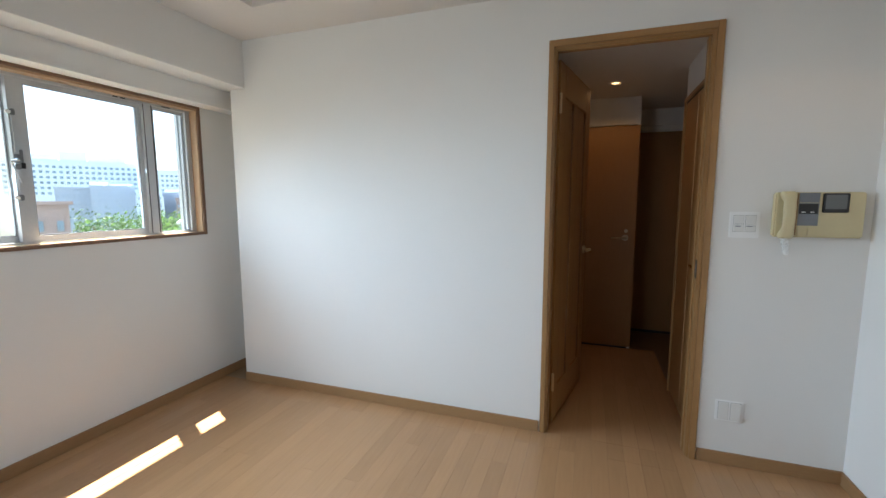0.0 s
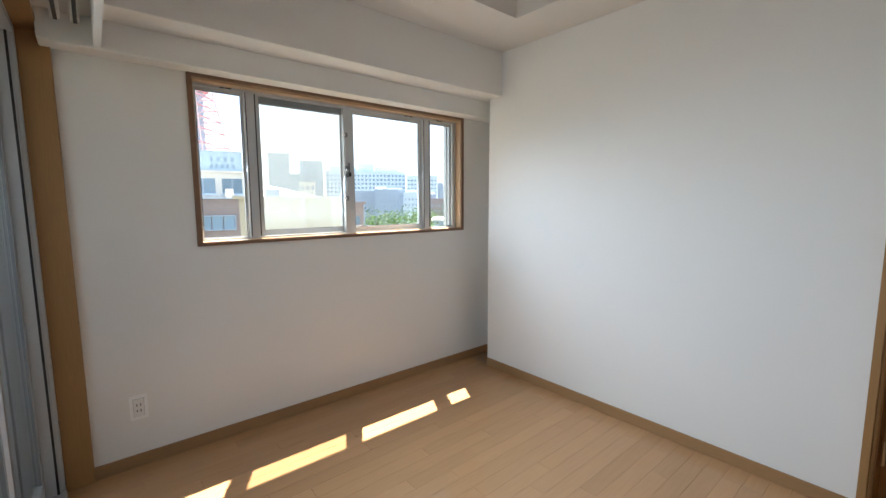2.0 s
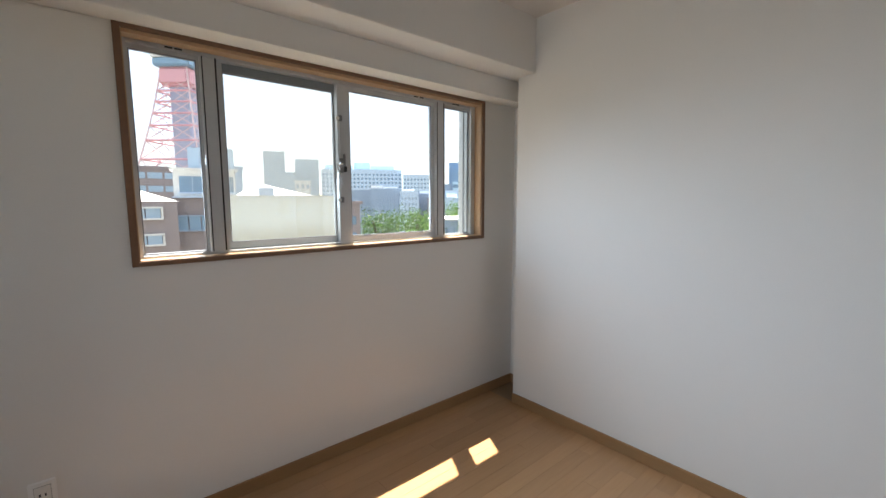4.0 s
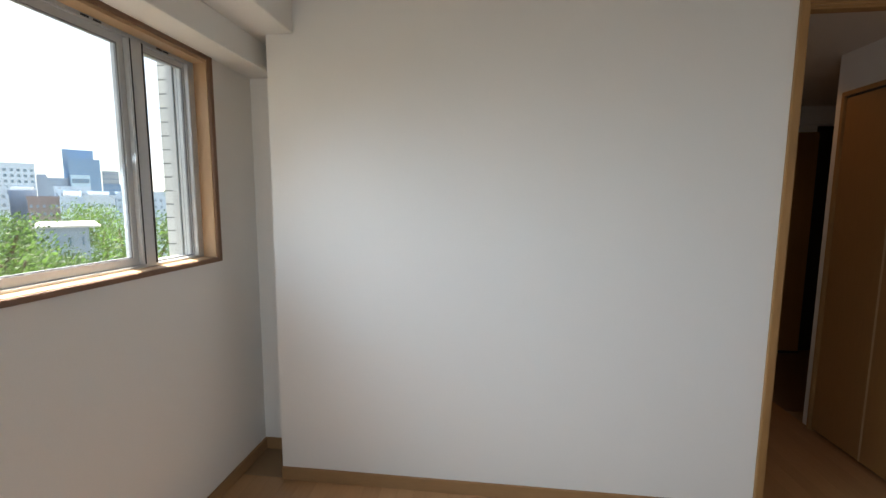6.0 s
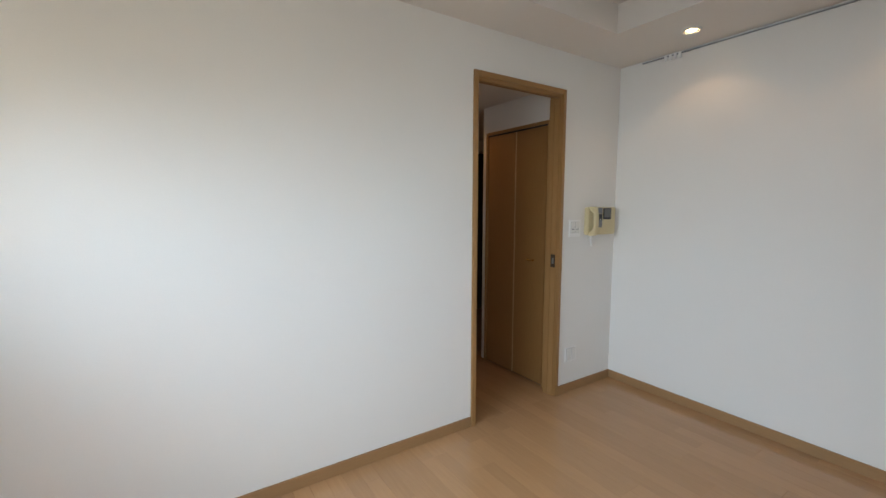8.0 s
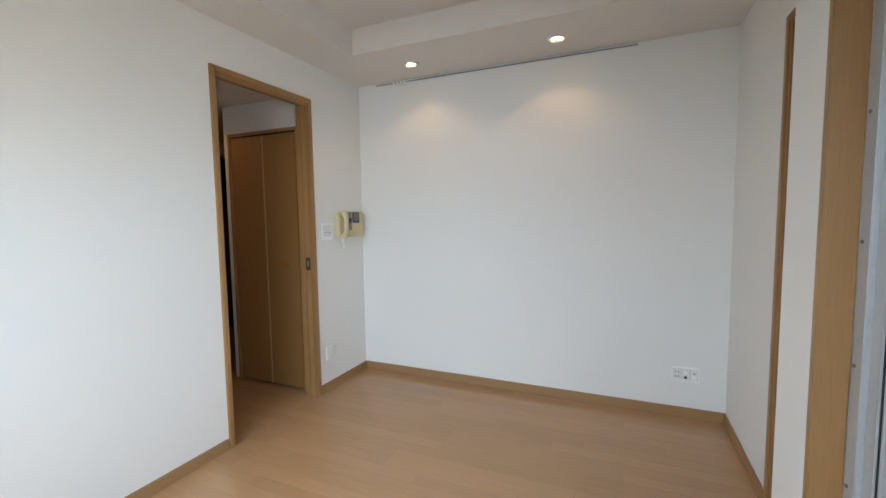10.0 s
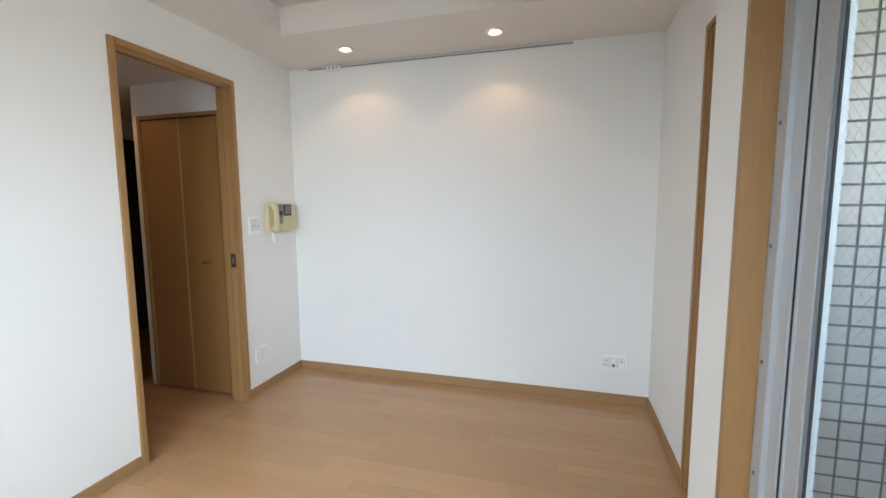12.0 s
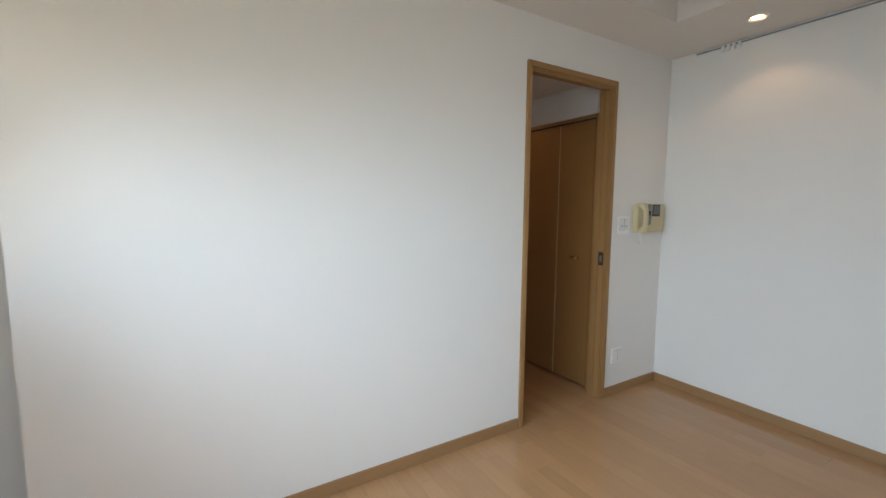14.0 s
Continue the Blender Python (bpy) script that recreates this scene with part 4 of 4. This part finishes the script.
stair = block("white_stair_house", 82.4, 75.9, 18.8, 3.55, 5, ROOFWHITE, "white stair house with two dark window openings", roof_lip=0.08)
sa, sang, sw_ = frame_for(82.4, 75.9, 18.8)
for f0, f1 in ((0.09, 0.50), (0.615, 0.965)):
    z0, z1 = rise(1.0, 18.8) - GROUND, rise(2.83, 18.8) - GROUND
    wn_ = solid("window", [(sw_ * f0, sw_ * f1, -0.02, 0.05, z0, z1)], WINDARK, stair, label="dark window opening")
    solid("sill", [(sw_ * f0 - 0.05, sw_ * f1 + 0.05, -0.08, 0.0, z0 - 0.06, z0)], HAZEPALE, wn_)
    solid("mullion", [(sw_ * (f0 + f1) / 2 - 0.02, sw_ * (f0 + f1) / 2 + 0.02, -0.04, 0.0, z0, z1)], GREYBLOCK, wn_)
solid("cooling_unit", [(sw_ * 0.66, sw_ * 0.80, -0.35, -0.09, rise(0.45, 18.8) - GROUND, rise(1.55, 18.8) - GROUND)], PLATE, stair, bevel=0.01, label="pale cooling unit")
solid("ledge", [(-0.05, sw_ + 0.05, -0.40, 0.0, rise(0.33, 18.8) - GROUND, rise(0.45, 18.8) - GROUND)], HAZEPALE, stair)
block("long_school_wing", 96.0, 81.5, 60, 3.55, 8, BROWNBRICK, "long brownish building with a band of windows", 2, 9, rise(0.6, 60), (0.86, 0.45), roof_lip=0.3, window_mat=SIGNBLUE)
sign_a, sign_ang, sign_w = frame_for(80.7, 76.05, 19.4)
sign_z, sign_h = rise(3.62, 19.4), rise(6.1, 19.4) - rise(3.62, 19.4)
sg = empty("rooftop_sign", sign_a.x, sign_a.y, sign_z, "pale blue rooftop sign board with two lines of writing", "sign")
sg.rotation_euler = (0, 0, sign_ang)
solid("board", [(0, sign_w, 0, 0.1, 0.04, sign_h)], SIGNBLUE, sg)
solid("board_frame", [(-0.03, sign_w + 0.03, -0.02, 0.12, sign_h, sign_h + 0.03), (-0.03, 0, -0.02, 0.12, 0.0, sign_h), (sign_w, sign_w + 0.03, -0.02, 0.12, 0.0, sign_h), (0, sign_w, -0.02, 0.12, 0.0, 0.04)], GREYBLOCK, sg)
for k in range(3):
    solid("board_support", [(sign_w * (0.1 + 0.4 * k) - 0.03, sign_w * (0.1 + 0.4 * k) + 0.03, 0.12, 0.18, -0.12, sign_h * 0.9)], GREYBLOCK, sg)
for row, count in ((0.62, 4), (0.30, 5)):
    for k in range(count):
        cx, cz, q = sign_w * (0.20 + 0.66 * (k + 0.5) / count), sign_h * row, 0.065
        solid("writing_bar", [(cx - q, cx + q, -0.01, 0.0, cz + 0.055, cz + 0.075), (cx - q, cx + q, -0.01, 0.0, cz - 0.01, cz + 0.01), (cx - q, cx + q, -0.01, 0.0, cz - 0.075, cz - 0.055), (cx - 0.011, cx + 0.011, -0.01, 0.0, cz + 0.01, cz + 0.055), (cx - 0.011, cx + 0.011, -0.01, 0.0, cz - 0.055, cz - 0.01)], INK, sg)


# red lattice tower with an observation deck
def lattice_tower(az, dist):
    base = bearing(az, dist)
    t = empty("lattice_tower", base.x, base.y, GROUND, "tall red and white steel lattice tower with deck", "tower")
    t.rotation_euler = (0, 0, radians(90 - az) + radians(38))

    def half(z):
        k = z / 150.0
        return 26 * max(0.0, 1 - k) ** 1.6 + 6.6

    def strut(bm, a, b, r):
        a, b = Vector(a), Vector(b)
        q = (b - a).to_track_quat("Z", "Y").to_matrix().to_4x4()
        bmesh.ops.create_cone(bm, cap_ends=True, segments=4, radius1=r, radius2=r, depth=(b - a).length, matrix=Matrix.Translation((a + b) / 2) @ q)

    levels = [0, 16, 31, 44, 57.8, 68.6, 77.6, 86, 94, 102, 110, 118, 126]
    corner = ((1, 1), (-1, 1), (-1, -1), (1, -1))
    for sx, sy in corner:
        bm = bmesh.new()
        for z0, z1 in zip(levels, levels[1:]):
            strut(bm, (sx * half(z0), sy * half(z0), z0), (sx * half(z1), sy * half(z1), z1), 0.6)
        part("leg", bm, PALESTEEL, t)
    for i in range(4):
        (ax, ay), (bx, by) = corner[i], corner[(i + 1) % 4]
        bands, bm = bmesh.new(), bmesh.new()
        for z0, z1 in zip(levels, levels[1:]):
            h0, h1 = half(z0), half(z1)
            strut(bands, (ax * h1, ay * h1, z1), (bx * h1, by * h1, z1), 0.75)
            for f0, f1, g0, g1 in ((0, 0.5, 0.5, 0), (0.5, 1, 1, 0.5)):
                for p, q in ((f0, f1), (g0, g1)):
                    strut(bm, ((ax + (bx - ax) * p) * h0, (ay + (by - ay) * p) * h0, z0), ((ax + (bx - ax) * q) * h1, (ay + (by - ay) * q) * h1, z1), 0.34)
        part("bracing", bm, PALESTEEL, t)
        part("ring_beam", bands, REDSTEEL, t, "red painted level beams")
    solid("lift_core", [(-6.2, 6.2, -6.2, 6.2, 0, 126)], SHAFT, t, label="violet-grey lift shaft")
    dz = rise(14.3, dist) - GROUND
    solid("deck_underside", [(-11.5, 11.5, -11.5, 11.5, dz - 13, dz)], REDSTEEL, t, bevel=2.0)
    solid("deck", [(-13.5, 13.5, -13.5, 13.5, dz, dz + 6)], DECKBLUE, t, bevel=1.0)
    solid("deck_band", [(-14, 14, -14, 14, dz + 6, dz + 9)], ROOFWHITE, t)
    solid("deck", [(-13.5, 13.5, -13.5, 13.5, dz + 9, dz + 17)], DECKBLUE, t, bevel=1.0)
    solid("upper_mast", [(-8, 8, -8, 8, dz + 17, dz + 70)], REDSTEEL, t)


lattice_tower(80.5, 380)


# ---- trees ----
def tree(name, az, dist, el_top, radius, mat, label, count=420, low=None, seed=1):
    """A tapered trunk with limbs and a crown of many small leaf clumps, uneven and with gaps."""
    rnd = random.Random(seed)
    p = bearing(az, dist)
    t = empty(name, p.x, p.y, GROUND, label, "tree", "park trees")
    top = rise(el_top, dist) - GROUND
    bm = cyl(0.028 * top, 0.010 * top, (0, 0, 0), (rnd.uniform(-0.4, 0.4), rnd.uniform(-0.4, 0.4), top * 0.8), 8)
    me = bpy.data.meshes.new("tmp")
    tips = []
    for i in range(9):
        ang = i * 2.4 + rnd.random()
        z = top * rnd.uniform(0.35, 0.75)
        tip = Vector((math.cos(ang) * radius * rnd.uniform(0.45, 0.85), math.sin(ang) * radius * rnd.uniform(0.45, 0.85), min(z + top * rnd.uniform(0.08, 0.22), top * 0.93)))
        tips.append(tip)
        c = cyl(0.009 * top, 0.003 * top, (0, 0, z), tip, 6)
        c.to_mesh(me)
        c.free()
        bm.from_mesh(me)
    part("trunk", bm, TRUNK, t)
    tips.append(Vector((0, 0, top * 0.88)))
    tips.append(Vector((radius * 0.2, -radius * 0.2, top * 0.7)))
    verts, faces = [], []
    for i in range(count):
        tip = tips[i % len(tips)]
        off = Vector((rnd.gauss(0, 1), rnd.gauss(0, 1), rnd.gauss(0, 0.75))) * radius * 0.21
        c = tip + off
        c.z = min(c.z, top)
        if c.z < top * 0.22:
            c.z = top * 0.22 + rnd.random()
        for j in range(6):
            s = radius * rnd.uniform(0.022, 0.05)
            d = Vector((rnd.gauss(0, 1), rnd.gauss(0, 1), rnd.gauss(0, 1))) * radius * 0.07
            n = Vector((rnd.gauss(0, 1), rnd.gauss(0, 1), rnd.gauss(0.6, 1))).normalized()
            u = n.orthogonal().normalized() * s
            v = n.cross(u)
            k = len(verts)
            q = c + d
            verts += [q - u * 0.9, q - v * 0.45, q + u, q + v * 0.5]
            faces.append((k, k + 1, k + 2, k + 3))
    m = bpy.data.meshes.new("crown")
    m.from_pydata([tuple(v) for v in verts], [], faces)
    m.materials.append(mat)
    o = new("crown", m)
    o.parent = t
    return t


for i, (az, dist, el, rad, mat) in enumerate(((59.6, 26, 0.5, 2.2, LEAF_DARK), (57.2, 25, 0.9, 2.4, LEAF_DARK), (54.3, 24, 0.95, 2.3, LEAF_DARK), (52.0, 27, -1.3, 2.8, LEAF), (55.5, 22, -2.6, 2.2, LEAF), (50.5, 45, -1.6, 3.2, LEAF), (53.0, 55, -0.6, 4.0, LEAF_DARK), (48.6, 60, -0.6, 4.2, LEAF), (46.0, 58, -0.6, 4.0, LEAF), (44.6, 30, -0.9, 2.2, LEAF), (43.0, 27, -0.3, 2.4, LEAF), (40.0, 21, 1.2, 2.6, LEAF_DARK), (37.0, 18, 3.2, 2.3, LEAF), (35.0, 17, 2.6, 2.2, LEAF_DARK), (51.0, 36, -4.2, 3.0, LEAF_DARK), (48.0, 34, -4.8, 2.6, LEAF), (45.6, 32, -5.0, 2.6, LEAF_DARK))):
    tree("tree", az, dist, el, rad, mat, "leafy green park tree seen from above" if mat is LEAF else "dark green bushy park tree", 640, seed=10 + i)

# ---- tiled outer walls ----
def tile_wall(name, label, axis, plane, a0, a1, z0, z1, tw, th, depth, face, joint=0.006):
    """A wall of glazed tiles with recessed joints; face is the sign of the outward normal."""
    if axis == "y":
        wall = solid(name, [(min(plane, plane - face * depth), max(plane, plane - face * depth), a0, a1, z0, z1)], MORTAR, label=label, kind="structure")
    else:
        wall = solid(name, [(a0, a1, min(plane, plane - face * depth), max(plane, plane - face * depth), z0, z1)], MORTAR, label=label, kind="structure")
    t = 0.004
    h, w = (th - joint) / 2, (tw - joint) / 2
    me = boxes_mesh("tile", [(-t, t, -w, w, -h, h) if axis == "y" else (-w, w, -t, t, -h, h)])
    me.materials.append(TILE)
    nz, na = int((z1 - z0) / th), int((a1 - a0) / tw)
    for r in range(nz):
        for c in range(na):
            a, z = a0 + tw * (c + 0.5), z0 + th * (r + 0.5)
            o = new("tile", me)
            o.parent = wall
            o.location = (plane, a, z) if axis == "y" else (a, plane, z)
    return wall


tile_wall("balcony_side_wall", "white square-tiled balcony end wall", "y", 0.10, -0.9505, -0.3374, -0.04, 2.40, 0.0766, 0.0766, 0.1, -1, 0.010)
solid("balcony_end_wall", [(0.19, 0.30, -1.33, -0.9505, -0.04, 2.4)], CONCRETE, label="grey end wall of the balcony", kind="structure")
tile_wall("pilaster_outer", "white tiled pilaster outside the window", "x", 2.262, -2.862, -2.757, 0.4, 2.3, 0.1045, 0.058, 0.5, -1)

# ---- floor planks ----
rnd = random.Random(5)
PW = 0.0758
lengths = {}
floor = new("floor")
tagged(floor, "glossy pale maple plank flooring", "floor", kind="structure")


def lay(x0, x1, y0, y1):
    """Rows of planks along y, with staggered butt joints, cut at the walls."""
    x = x0
    while x < x1 - 0.01:
        w = min(PW, x1 - x)
        y = y0
        first = rnd.choice((0.35, 0.55, 0.75, 0.909))
        while y < y1 - 0.01:
            L = min(first if y == y0 else 0.909, y1 - y)
            key = (round(L, 3), round(w, 3))
            if key not in lengths:
                me = boxes_mesh("plank", [(0.0004, w - 0.0004, 0.0004, L - 0.0004, -0.012, 0)])
                me.materials.append(MAPLE)
                lengths[key] = me
            o = new("plank", lengths[key])
            o.parent = floor
            o.location = (x, y, 0)
            y += L
        x += PW


lay(XW, XE, -0.209, 2.30)
lay(-0.40, 0.40, 2.30, 3.85)
solid("entrance_floor", [(0.205, 2.0, 3.30, 4.583, -0.12, -0.004)], GENKAN, label="brown entrance floor tiles", kind="structure")
